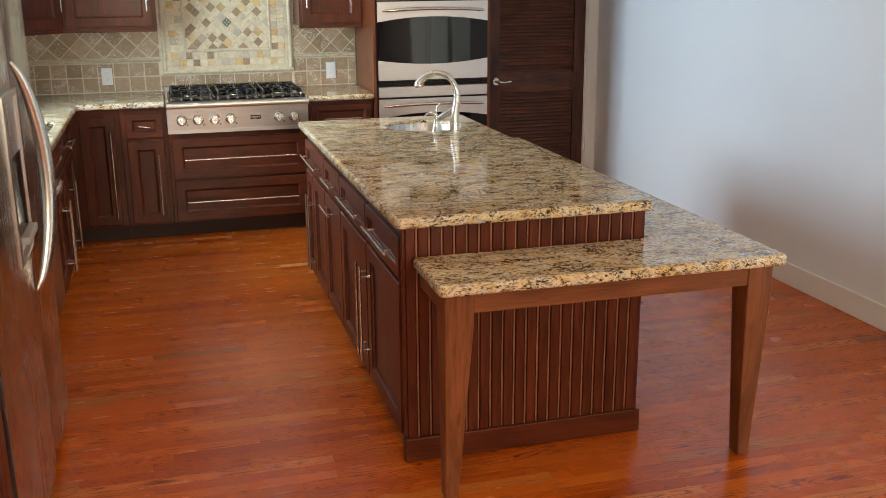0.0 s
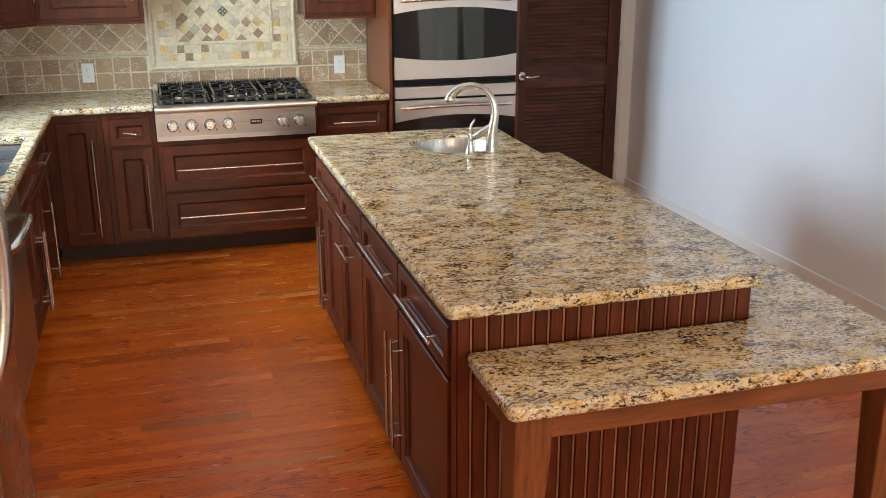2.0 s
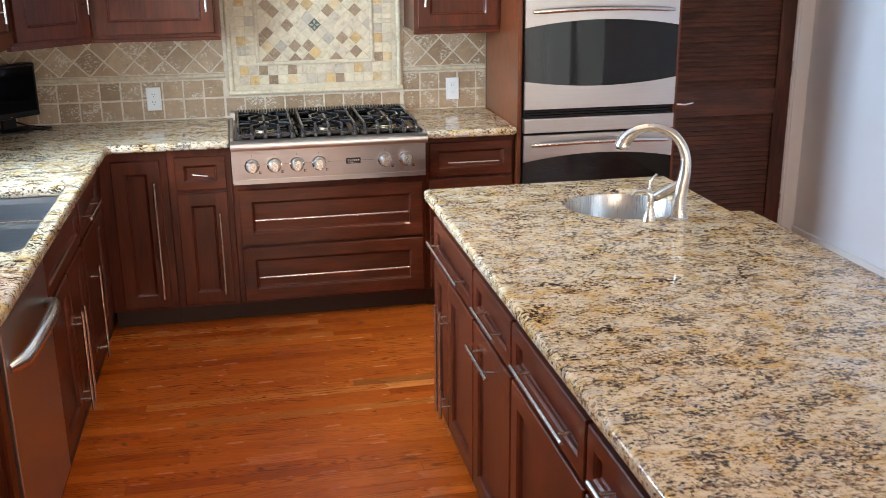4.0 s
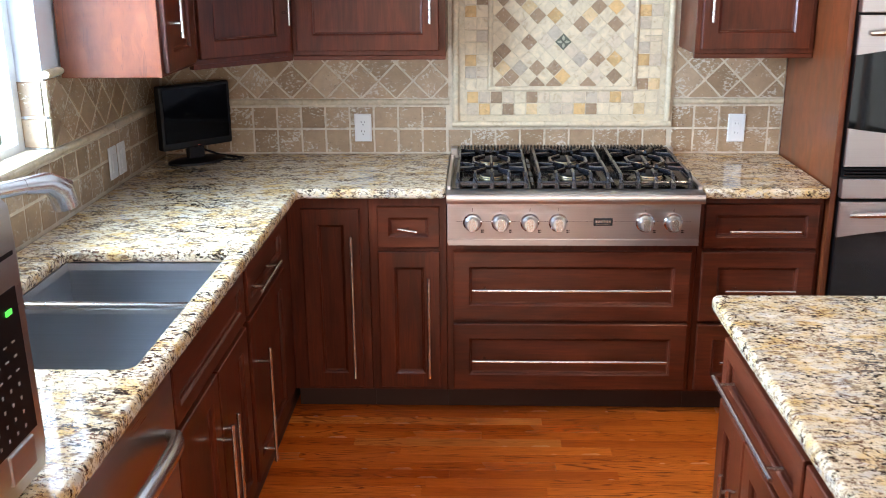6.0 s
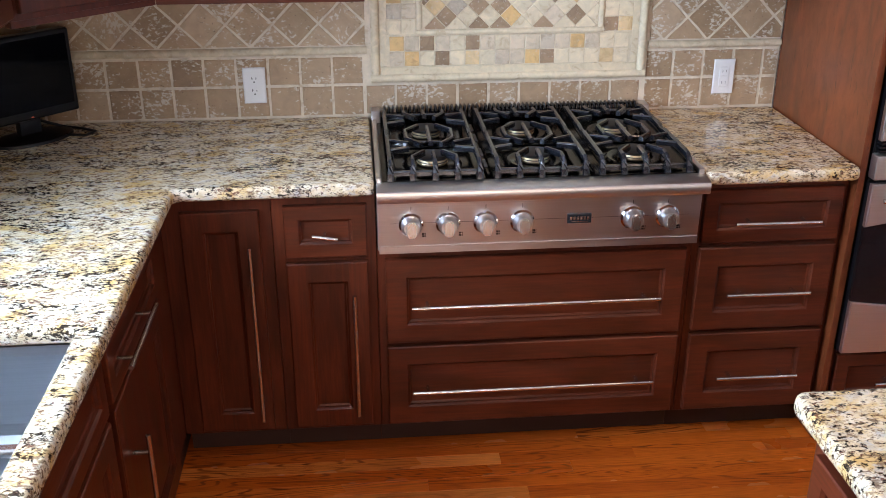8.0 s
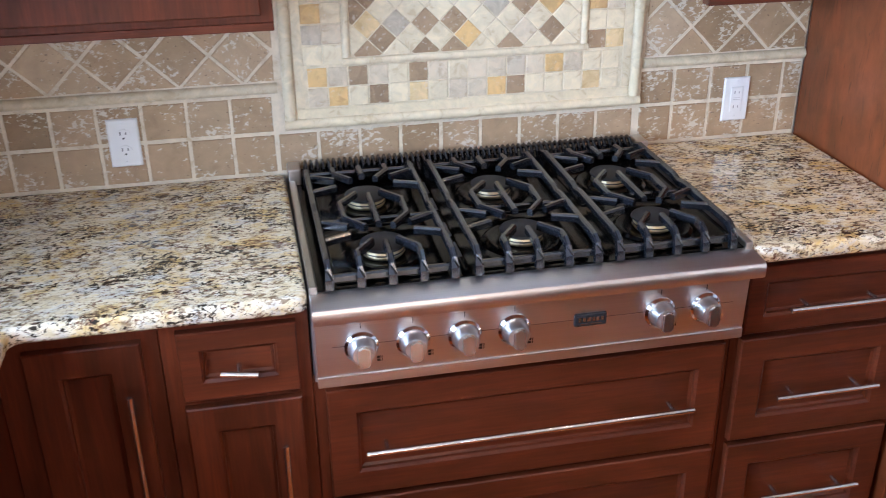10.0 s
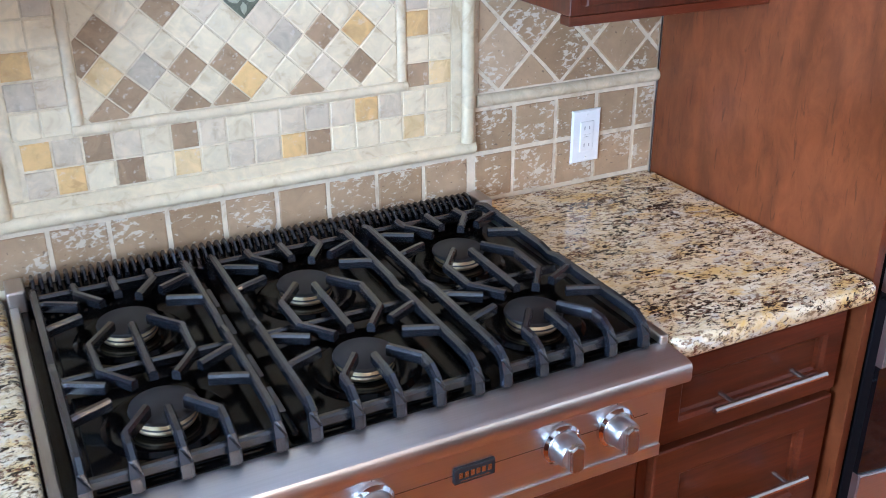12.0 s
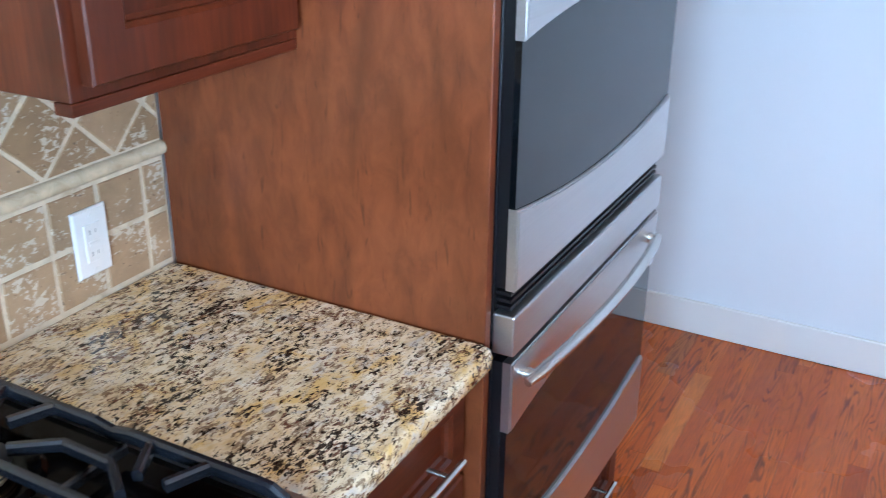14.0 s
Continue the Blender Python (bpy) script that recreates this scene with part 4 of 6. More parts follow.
def grate():
    """One cast-iron grate over two burners, centred on x = 0: rails, feet and bent fingers."""
    bm = bmesh.new()
    hx, y0, y1 = 0.122, -0.636, -0.096
    foot = 0.912
    w, h = 0.0125, 0.017

    def hooked(x, top_y, more):
        """A finger that rises from a rounded front foot and runs back along more."""
        bar(bm, [(x, y0 + 0.002, foot), (x, y0 + 0.003, GZ - 0.026), (x, y0 + 0.012, GZ - 0.010), (x, y0 + 0.030, GZ - 0.001), (x, top_y, GZ)] + more, w, h)

    for s in (-1, 1):
        hooked(s * hx, y0 + 0.05, [(s * hx, -0.39, GZ - 0.001), (s * hx, -0.36, GZ - 0.006), (s * hx, -0.33, GZ - 0.001), (s * hx, y1 - 0.03, GZ - 0.001), (s * hx, y1, GZ - 0.010)])
        bar(bm, [(s * hx, y1 - 0.004, foot), (s * hx, y1 - 0.004, GZ - 0.008)], w, 0.013)
    bar(bm, [(-hx, y1 - 0.004, GZ - 0.022), (hx, y1 - 0.004, GZ - 0.022)], 0.010, 0.018)
    bar(bm, [(-hx, y0 + 0.020, GZ - 0.030), (hx, y0 + 0.020, GZ - 0.030)], 0.011, 0.014)
    mid_y = (BY[0] + BY[1]) / 2
    bar(bm, [(-hx, mid_y, GZ - 0.024), (hx, mid_y, GZ - 0.024)], 0.010, 0.014)
    for cy in BY:
        for s in (-1, 1):
            bar(bm, [(s * hx, cy + 0.078, GZ - 0.002), (s * (hx - 0.012), cy + 0.076, GZ), (s * 0.064, cy + 0.050, GZ)], w, 0.015)
            bar(bm, [(s * hx, cy - 0.012, GZ - 0.002), (s * (hx - 0.012), cy - 0.008, GZ), (s * 0.066, cy + 0.010, GZ)], w, 0.015)
    front, rear = BY[1], BY[0]
    for s in (-1, 1):
        hooked(s * 0.061, front - 0.075, [(s * 0.026, front - 0.028, GZ)])
        # one bent bar links the two burners
        bar(bm, [(s * 0.028, front + 0.040, GZ), (s * 0.066, front + 0.092, GZ), (s * 0.068, rear - 0.088, GZ), (s * 0.028, rear - 0.036, GZ)], w, 0.015)
        bar(bm, [(s * 0.061, y1 - 0.004, GZ - 0.018), (s * 0.061, y1 - 0.020, GZ - 0.003), (s * 0.061, rear + 0.092, GZ), (s * 0.028, rear + 0.044, GZ)], w, 0.015)
    hooked(0, front - 0.080, [(0, front - 0.040, GZ)])
    bar(bm, [(0, front + 0.052, GZ), (0, rear - 0.050, GZ)], w, 0.015)
    bar(bm, [(0, y1 - 0.004, GZ - 0.018), (0, y1 - 0.020, GZ - 0.003), (0, rear + 0.066, GZ)], w, 0.015)
    return mesh_of("grate", bm, IRON)


grate_mesh = grate()
for x in BX:
    g = new("grate", grate_mesh)
    g.parent = rt
    g.location = (x, 0, 0)
    tagged(g, "black cast-iron double burner grate")
for x in (-0.146, 0.145):
    part("tray_divider", boxed(x - 0.006, x + 0.006, -0.62, -0.10, 0.9116, 0.920, bevel=0.003), BLACK_PAN, rt)
    for y in (-0.53, -0.43, -0.29, -0.19):
        part("tray_slot", boxed(x - 0.005, x + 0.005, y - 0.034, y + 0.034, 0.9202, 0.9216, bevel=0.0005, seg=1), TRAY_STEEL, rt)

# knobs: chrome bezel, turned body, raised grip
for x in (-0.362, -0.260, -0.156, -0.054, 0.256, 0.356):
    tilt = pose(x, -0.648, 0.790, 87)
    knob = part("knob", lathe(bmesh.new(), [(0.0, 0.006), (0.0260, 0.006), (0.0245, 0.034), (0.021, 0.040), (0.0, 0.040)], 24, tilt), STEEL_X, rt, "satin steel knob", smooth=True)
    part("bezel", lathe(bmesh.new(), [(0.020, 0.0), (0.034, 0.0), (0.034, 0.007), (0.029, 0.012), (0.020, 0.009)], 28, tilt), CHROME, knob, "polished chrome bezel", smooth=True)
    grip = bmesh.new()
    prism(grip, [(-0.0125, -0.022), (0.0, -0.026), (0.0125, -0.022), (0.0125, 0.016), (0.0, 0.023), (-0.0125, 0.016)], lambda u, v, d: tilt @ Vector((u, v, d)), 0.026, 0.050)
    bmesh.ops.recalc_face_normals(grip, faces=grip.faces[:])
    bmesh.ops.bevel(grip, geom=grip.edges[:], offset=0.003, segments=2, affect="EDGES", clamp_overlap=True)
    part("grip", grip, NICKEL, knob, smooth=True)
    mark = bmesh.new()
    for a, b in ((0.030, 0.037), (0.039, 0.041)):
        for r in range(2):
            box(mark, x + a, x + b, -0.6484, -0.6460, 0.751 + 0.007 * r, 0.756 + 0.007 * r)
    part("dial_mark", mark, BADGE, rt)
    part("dial_mark", boxed(x - 0.0007, x + 0.0007, -0.6517, -0.649, 0.831, 0.843), BADGE, rt)
badge = part("badge", boxed(0.072, 0.140, -0.6545, -0.645, 0.779, 0.807, bevel=0.002), BADGE, rt, "small dark maker's badge")
bars = bmesh.new()
for k in range(6):
    box(bars, 0.079 + 0.0095 * k, 0.0855 + 0.0095 * k, -0.6558, -0.6543, 0.790, 0.800)
box(bars, 0.082, 0.130, -0.6556, -0.6543, 0.784, 0.7855)
part("lettering", bars, NICKEL, badge)
part("panel_line", boxed(-0.42, 0.42, -0.6497, -0.6485, 0.7935, 0.7941), BADGE, rt)

# ---------------------------------------------------------------- island
# paler wood for the bead tops: the highlight along each bead, put into the colour
BEAD_HIGHLIGHT = wood_material("bead_highlight_wood", "z", (0.13, 0.045, 0.022), (0.24, 0.10, 0.058), (0.36, 0.18, 0.11), 0.3, 0.1)
IX0, IX1, IY0, IY1 = 0.285, 1.165, -4.060, -1.765
IT0, IT1 = 0.866, 0.905
isl = thing("kitchen_island", "reddish-brown stained island with beadboard end and drawers", "island")
part("body", boxed(IX0, IX1 - 0.012, IY0 + 0.013, IY1, TOE, 0.675), CAB_V, isl)
part("face_frame", boxed(IX0, IX0 + 0.02, IY0 + 0.013, IY1, 0.6755, IT0 - 0.001), CAB_V, isl)
part("end_panel", boxed(IX0 + 0.0205, IX1 - 0.012, IY1 - 0.02, IY1, 0.6755, IT0 - 0.001), CAB_V, isl)
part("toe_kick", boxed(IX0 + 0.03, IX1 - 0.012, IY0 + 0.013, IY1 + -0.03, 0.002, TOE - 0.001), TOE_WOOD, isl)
place_i = facing("-x", IX0)
BOT = 0.085
DT, DB, DOOR_T = 0.815, 0.668, 0.652
add_fronts(isl, place_i, [
    ("drawer_front", -2.412, -1.800, DB, DT, ((-2.350, 0.738), (-1.865, 0.738))), ("drawer_front", -2.852, -2.425, DB, DT, ((-2.810, 0.742), (-2.555, 0.742))),
    ("drawer_front", -3.432, -2.865, DB, DT, ((-3.395, 0.745), (-2.985, 0.745))), ("drawer_front", -4.008, -3.447, DB, DT, ((-3.950, 0.748), (-3.560, 0.748))),
    ("door", -2.028, -1.800, BOT, DOOR_T, ((-1.998, 0.140), (-1.998, 0.548))), ("door", -2.412, -2.038, BOT, DOOR_T, ((-2.070, 0.145), (-2.070, 0.550))),
    ("door", -2.852, -2.425, BOT, DOOR_T, ((-2.735, 0.596), (-2.488, 0.596))),
    ("door", -3.432, -2.865, BOT, DOOR_T, ((-3.403, 0.172), (-3.403, 0.568))), ("door", -4.008, -3.447, BOT, DOOR_T, ((-3.480, 0.168), (-3.480, 0.568)))], CAB_Y)
# beadboard end: one board after another, each with a bead at its edge
bead = bmesh.new()
PITCH = 0.0445
poly = [(0.0, 0.006), (0.003, 0.0), (PITCH - 0.0115, 0.0), (PITCH - 0.010, 0.005), (PITCH - 0.008, 0.0015), (PITCH - 0.005, 0.0005), (PITCH - 0.002, 0.0015), (PITCH - 0.0004, 0.006), (PITCH - 0.0004, 0.012), (0.0, 0.012)]
prism(bead, poly, lambda u, v, d: (u, v, d), 0.09, IT0 - 0.001)
bead_mesh = mesh_of("board", bead, (CAB_V, BEAD_HIGHLIGHT))
for p in bead_mesh.polygons:
    c = p.center
    if c.y < 0.004 and PITCH - 0.0072 < c.x < PITCH - 0.0030 and abs(p.normal.z) < 0.5:
        p.material_index = 1
for k in range(20):
    o = new("board", bead_mesh)
    o.parent = isl
    o.location = (IX0 - 0.008 + PITCH * k, IY0, 0)
part("plinth", boxed(IX0 - 0.020, IX1 + 0.012, IY0 - 0.014, IY0 - 0.0005, 0.002, 0.092, bevel=0.004), CAB_X, isl, "plain base board under the beadboard")
part("plinth", boxed(IX0 - 0.020, IX0 - 0.0005, IY0, IY0 + 0.022, 0.002, 0.092, bevel=0.003), CAB_Y, isl)
part("corner_post", boxed(IX0 - 0.019, IX0 - 0.009, IY0 + 0.0005, IY0 + 0.022, 0.095, IT0 - 0.001, bevel=0.002), CAB_V, isl)
side_bm = bmesh.new()
prism(side_bm, [(IY0, 0.09), (IY1, 0.09), (IY1, IT0 - 0.001), (IY0, IT0 - 0.001)], lambda u, v, d: (d, u, v), IX1 - 0.0115, IX1)
part("side_panel", side_bm, CAB_V, isl)

# island top with a round sink cut-out
ITX0, ITX1, ITY0, ITY1 = 0.238, 1.182, -4.100, -1.735
RSX, RSY, RSR = 0.868, -2.095, 0.198
bm = bmesh.new()
xs, ys = [ITX0, RSX - 0.24, RSX + 0.24, ITX1], [ITY0, RSY - 0.24, RSY + 0.24, ITY1]
pt = {(i, j): bm.verts.new((xs[i], ys[j], IT1)) for i in range(4) for j in range(4)}
for i in range(3):
    for j in range(3):
        if (i, j) != (1, 1):
            bm.faces.new((pt[i, j], pt[i + 1, j], pt[i + 1, j + 1], pt[i, j + 1]))
N = 40
circle = [bm.verts.new((RSX + RSR * math.cos(2 * math.pi * k / N - math.pi * 0.75), RSY + RSR * math.sin(2 * math.pi * k / N - math.pi * 0.75), IT1)) for k in range(N)]
ring = [pt[1, 1], pt[2, 1], pt[2, 2], pt[1, 2]]
for q in range(4):
    seg = [circle[(q * N // 4 + k) % N] for k in range(N // 4 + 1)]
    bm.faces.new([ring[q], ring[(q + 1) % 4]] + seg[::-1])
thicken(bm, IT0, IT1, 0.012)
tagged(part("worktop", bm, GRANITE, smooth=True), "polished gold and black speckled granite island top", "worktop")

rs = thing("round_sink", "round stainless steel undermount prep sink in the island", "sink")
part("bowl", lathe(bmesh.new(), [(0.0, -0.164), (RSR - 0.028, -0.155), (RSR - 0.001, -0.11), (RSR - 0.0006, 0.024), (RSR - 0.003, 0.025), (RSR - 0.0045, 0.022), (RSR - 0.005, -0.105), (RSR - 0.012, -0.132), (RSR - 0.035, -0.150), (0.05, -0.158), (0.0, -0.160)], 48, Matrix.Translation((RSX, RSY, IT0 - 0.002))), steel_material("spun_steel", "z", (0.60, 0.60, 0.59), 0.27), rs, smooth=True)
part("drain", lathe(bmesh.new(), [(0.0, 0.002), (0.030, 0.002), (0.040, 0.005), (0.043, 0.0), (0.0, -0.003)], 24, Matrix.Translation((RSX, RSY, IT0 - 0.158))), CHROME, rs, smooth=True)

def flowing(rows, n=5):
    """Rows of numbers joined by a smooth curve, n steps between each two."""
    out = []
    for k in range(len(rows) - 1):
        p0, p1, p2, p3 = (rows[min(max(k + d, 0), len(rows) - 1)] for d in (-1, 0, 1, 2))
        for q in range(n):
            t = q / n
            out.append(tuple(0.5 * (2 * b + (c - a) * t + (2 * a - 5 * b + 4 * c - d) * t * t + (3 * b - a - 3 * c + d) * t ** 3) for a, b, c, d in zip(p0, p1, p2, p3)))
    return out + [tuple(rows[-1])]


# island faucet: swept neck with a drop-shaped head and a slim lever
isf = thing("island_faucet", "brushed nickel high-arc faucet with a curved neck", "faucet")
bx, by = 0.966, -2.330
part("base", lathe(bmesh.new(), [(0.0, 0), (0.031, 0), (0.031, 0.004), (0.027, 0.008), (0.0, 0.008)], 24, Matrix.Translation((bx, by, IT1 + 0.0005))), NICKEL, isf, smooth=True)
dirx, diry = -0.86, 0.51
neck = flowing([(0.0, 0.006, 0.0265), (0.001, 0.030, 0.0245), (0.000, 0.070, 0.0225), (-0.006, 0.115, 0.0205), (-0.012, 0.160, 0.0180), (-0.010, 0.205, 0.0160), (0.006, 0.245, 0.0148), (0.036, 0.277, 0.0142), (0.078, 0.291, 0.0142), (0.108, 0.290, 0.0146)])
part("neck", tube(bmesh.new(), [(bx + dirx * d, by + diry * d, IT1 + h) for d, h, r in neck], [r for *_, r in neck], 20), NICKEL, isf, smooth=True)
head = flowing([(0.1085, 0.2898, 0.0150), (0.140, 0.281, 0.0165), (0.168, 0.263, 0.0195), (0.186, 0.240, 0.0230), (0.190, 0.226, 0.0245), (0.191, 0.222, 0.0225)])
spray = part("spray_head", tube(bmesh.new(), [(bx + dirx * d, by + diry * d, IT1 + h) for d, h, r in head], [r for *_, r in head], 20), NICKEL, isf, smooth=True)
part("nozzle", lathe(bmesh.new(), [(0.0, 0.0), (0.018, 0.0), (0.017, -0.004), (0.0, -0.004)], 20, Matrix.Translation((bx + dirx * 0.1915, by + diry * 0.1915, IT1 + 0.2225))), BLACK_PLASTIC, spray)
lever = flowing([(0.0, 0.118, 0.013), (0.042, 0.088, 0.017), (0.080, 0.064, 0.015), (0.096, 0.060, 0.010)])
part("lever_body", tube(bmesh.new(), [(bx + dirx * d, by + diry * d, IT1 + h) for d, h, r in lever], [r for *_, r in lever], 16), NICKEL, isf, smooth=True)
part("lever", tube(bmesh.new(), [(bx + dirx * d, by + diry * d, IT1 + h) for d, h in ((0.092, 0.062), (0.098, 0.09), (0.092, 0.118), (0.076, 0.142))], [0.007, 0.006, 0.006, 0.004], 12), NICKEL, isf, smooth=True)
sd = thing("soap_dispenser", "small brushed nickel soap dispenser on the island", "dispenser")
sx, sy = 0.868, -2.325
part("base", lathe(bmesh.new(), [(0.0, 0), (0.024, 0), (0.020, 0.012), (0.012, 0.045), (0.013, 0.060), (0.0, 0.060)], 20, Matrix.Translation((sx, sy, IT1 + 0.0005))), NICKEL, sd, smooth=True)
part("pump", tube(bmesh.new(), [(sx, sy, IT1 + 0.058), (sx, sy, IT1 + 0.085), (sx - 0.015, sy + 0.008, IT1 + 0.094), (sx - 0.040, sy + 0.022, IT1 + 0.090), (sx - 0.052, sy + 0.028, IT1 + 0.078)], [0.010, 0.011, 0.009, 0.006, 0.004], 14), NICKEL, sd, smooth=True)

# lower table wrapped round the island
TT0, TT1 = 0.726, 0.765
tb = thing("breakfast_table", "low granite-topped table joined round the end of the island", "table")
bm = bmesh.new()
slab(bm, [0.296, IX1 + 0.002, 1.520], [-4.425, IY0 - 0.0145, -1.80], lambda x, y: x > IX1 + 0.002 or y < IY0 - 0.0145, TT0, TT1, 0.012)
part("tabletop", bm, GRANITE, tb, "polished gold and black speckled granite top", smooth=True)


def table_leg(x0, x1, y0, y1, sx, sy):
    """Tapered on the two inner faces; sx, sy: which way inwards is."""
    bm = bmesh.new()
    lo = 0.056
    bx0, bx1 = (x0, x0 + lo) if sx > 0 else (x1 - lo, x1)
    by0, by1 = (y0, y0 + lo) if sy > 0 else (y1 - lo, y1)
    rings = []
    for a0, a1, c0, c1, z in ((bx0 + 0.012 * (sx > 0), bx1 - 0.012 * (sx < 0), by0, by1, 0.002), (x0, x1, y0, y1, TT0 - 0.10), (x0, x1, y0, y1, TT0 - 0.0005)):
        rings.append([bm.verts.new(p) for p in ((a0, c0, z), (a1, c0, z), (a1, c1, z), (a0, c1, z))])
    for a, b in zip(rings, rings[1:]):
        for k in range(4):
            bm.faces.new((a[k], a[(k + 1) % 4], b[(k + 1) % 4], b[k]))
    bm.faces.new(rings[0][::-1])
    bm.faces.new(rings[-1])
    bmesh.ops.bevel(bm, geom=bm.edges[:], offset=0.003, segments=1, affect="EDGES")
    part("leg", bm, LEG_WOOD, tb, "square tapered leg")


LEG_WOOD = wood_material("table_leg_wood", "z", (0.105, 0.031, 0.012), (0.185, 0.059, 0.024), (0.26, 0.092, 0.040), 0.36, 0.25)
LEG_WOOD_X = wood_material("table_apron_wood", "x", (0.105, 0.031, 0.012), (0.185, 0.059, 0.024), (0.26, 0.092, 0.040), 0.36, 0.25)
table_leg(0.318, 0.414, -4.400, -4.304, 1, -1)
table_leg(1.384, 1.478, -4.400, -4.304, -1, -1)
part("apron", boxed(0.4145, 1.3835, -4.396, -4.372, TT0 - 0.066, TT0 - 0.0005, bevel=0.002), LEG_WOOD_X, tb)
part("apron", boxed(1.446, 1.470, -4.3035, -1.86, TT0 - 0.068, TT0 - 0.0005, bevel=0.002), LEG_WOOD, tb)
part("apron", boxed(0.322, 0.346, -4.3035, IY0 - 0.015, TT0 - 0.068, TT0 - 0.0005, bevel=0.002), LEG_WOOD, tb)
part("apron", boxed(IX1 + 0.002, 1.470, -1.859, -1.835, TT0 - 0.068, TT0 - 0.0005, bevel=0.002), LEG_WOOD_X, tb)

# ---------------------------------------------------------------- dishwasher, microwave, refrigerator
dw = thing("dishwasher", "stainless steel dishwasher with a curved bar handle", "dishwasher")
part("body", boxed(LEFT + 0.012, LX + 0.002, -2.685, -2.280, TOE, CT0 - 0.002), BLACK_PLASTIC, dw)
part("door", boxed(LX + 0.002, LX + 0.026, -2.682, -2.083, 0.115, 0.865, bevel=0.004), STEEL_Y, dw)
part("toe_kick", boxed(LEFT + 0.012, LX - 0.02, -2.685, -2.080, 0.002, TOE - 0.001), BLACK_PLASTIC, dw)
pts = []
for k in range(17):
    s = 2 * k / 16 - 1
    pts.append((LX + 0.026 + 0.060 * (1 - s * s) ** 0.45, -2.392 + 0.25 * s, 0.748 - 0.035 * s * s))
part("handle", tube(bmesh.new(), pts, [0.010] + [0.0155] * 15 + [0.010], 14, 1.4), NICKEL, dw, "curved steel bar handle", smooth=True)

cab = sink_run("base_cabinet", "reddish-brown stained base cabinet beside the refrigerator", -3.24, -2.69, [("door", -3.225, -2.705, 0.122, 0.838, None)])

mw = thing("microwave", "stainless steel microwave with a black keypad, standing on the worktop", "microwave")
MX, MY0, MY1, MZ0, MZ1 = -1.046, -3.24, -2.668, CT1 + 0.014, CT1 + 0.466
part("body", boxed(-1.44, MX - 0.03, MY0, MY1, MZ0, MZ1, bevel=0.006), MW_STEEL, mw)
bm = bmesh.new()
front_prof = [(MX - 0.03, MZ0), (MX + 0.004, MZ0 + 0.004), (MX + 0.012, MZ0 + 0.05), (MX + 0.009, MZ0 + 0.20), (MX + 0.007, MZ1 - 0.07), (MX + 0.004, MZ1 - 0.012), (MX - 0.006, MZ1), (MX - 0.03, MZ1)]
prism(bm, front_prof, lambda u, v, d: (u, d, v), MY0, MY1)
part("front", bm, MW_STEEL, mw, smooth=True)
tilt_x = lambda z: MX + 0.0130 - (z - MZ0 - 0.05) * 0.019
bm = bmesh.new()
prism(bm, [(tilt_x(MZ0 + 0.09), MZ0 + 0.09), (tilt_x(MZ0 + 0.322), MZ0 + 0.322), (tilt_x(MZ0 + 0.322) - 0.01, MZ0 + 0.322), (tilt_x(MZ0 + 0.09) - 0.01, MZ0 + 0.09)], lambda u, v, d: (u + 0.001, d, v), MY1 - 0.155, MY1 - 0.022)
keypad = part("keypad", bm, BLACK_PLASTIC, mw, "black control panel")
keys = bmesh.new()
for r in range(7):
    for c in range(4):
        z, y = MZ0 + 0.105 + 0.023 * r, MY1 - 0.140 + 0.027 * c
        box(keys, tilt_x(z) + 0.0005, tilt_x(z) + 0.0022, y, y + (0.009 if r > 3 else 0.004), z, z + (0.0025 if r > 3 else 0.005))
part("key", keys, MARK, keypad)
zc = MZ0 + 0.282
part("clock_digits", boxed(tilt_x(zc) + 0.0005, tilt_x(zc) + 0.003, MY1 - 0.064, MY1 - 0.046, zc + 0.004, zc + 0.012), CLOCK_GREEN, keypad, "glowing green clock digits")
part("open_button", boxed(tilt_x(MZ0 + 0.06) - 0.006, tilt_x(MZ0 + 0.06) + 0.003, MY1 - 0.120, MY1 - 0.040, MZ0 + 0.035, MZ0 + 0.085, bevel=0.003), MW_STEEL, mw)
part("window", boxed(tilt_x(MZ0 + 0.2) - 0.012, tilt_x(MZ0 + 0.2) + 0.002, MY0 + 0.03, MY1 - 0.18, MZ0 + 0.07, MZ1 - 0.12, bevel=0.004), OVEN_GLASS, mw)
part("vent_gap", boxed(MX - 0.010, tilt_x(MZ1 - 0.080) + 0.001, MY0 + 0.006, MY1 - 0.012, MZ1 - 0.084, MZ1 - 0.077), BLACK_PLASTIC, mw)
for y in (MY0 + 0.04, MY1 - 0.04):
    for x in (-1.40, MX - 0.06):
        part("foot", lathe(bmesh.new(), [(0, 0), (0.014, 0), (0.012, 0.0135), (0, 0.0135)], 14, Matrix.Translation((x, y, CT1 + 0.0005))), BLACK_PLASTIC, mw)

fr = thing("refrigerator", "large stainless steel side-by-side refrigerator with a water dispenser", "refrigerator")
RX, RY0, RSEAM, RY1, RZ = -0.915, -4.55, -3.755, -3.262, 1.83
part("body", boxed(LEFT + 0.03, RX - 0.075, RY0, RY1, 0.01, RZ, bevel=0.004), BLACK_PLASTIC, fr, "dark refrigerator casing")
part("toe_grille", boxed(RX - 0.075, RX - 0.03, RY0 + 0.01, RY1 - 0.01, 0.012, 0.065), BLACK_PLASTIC, fr)


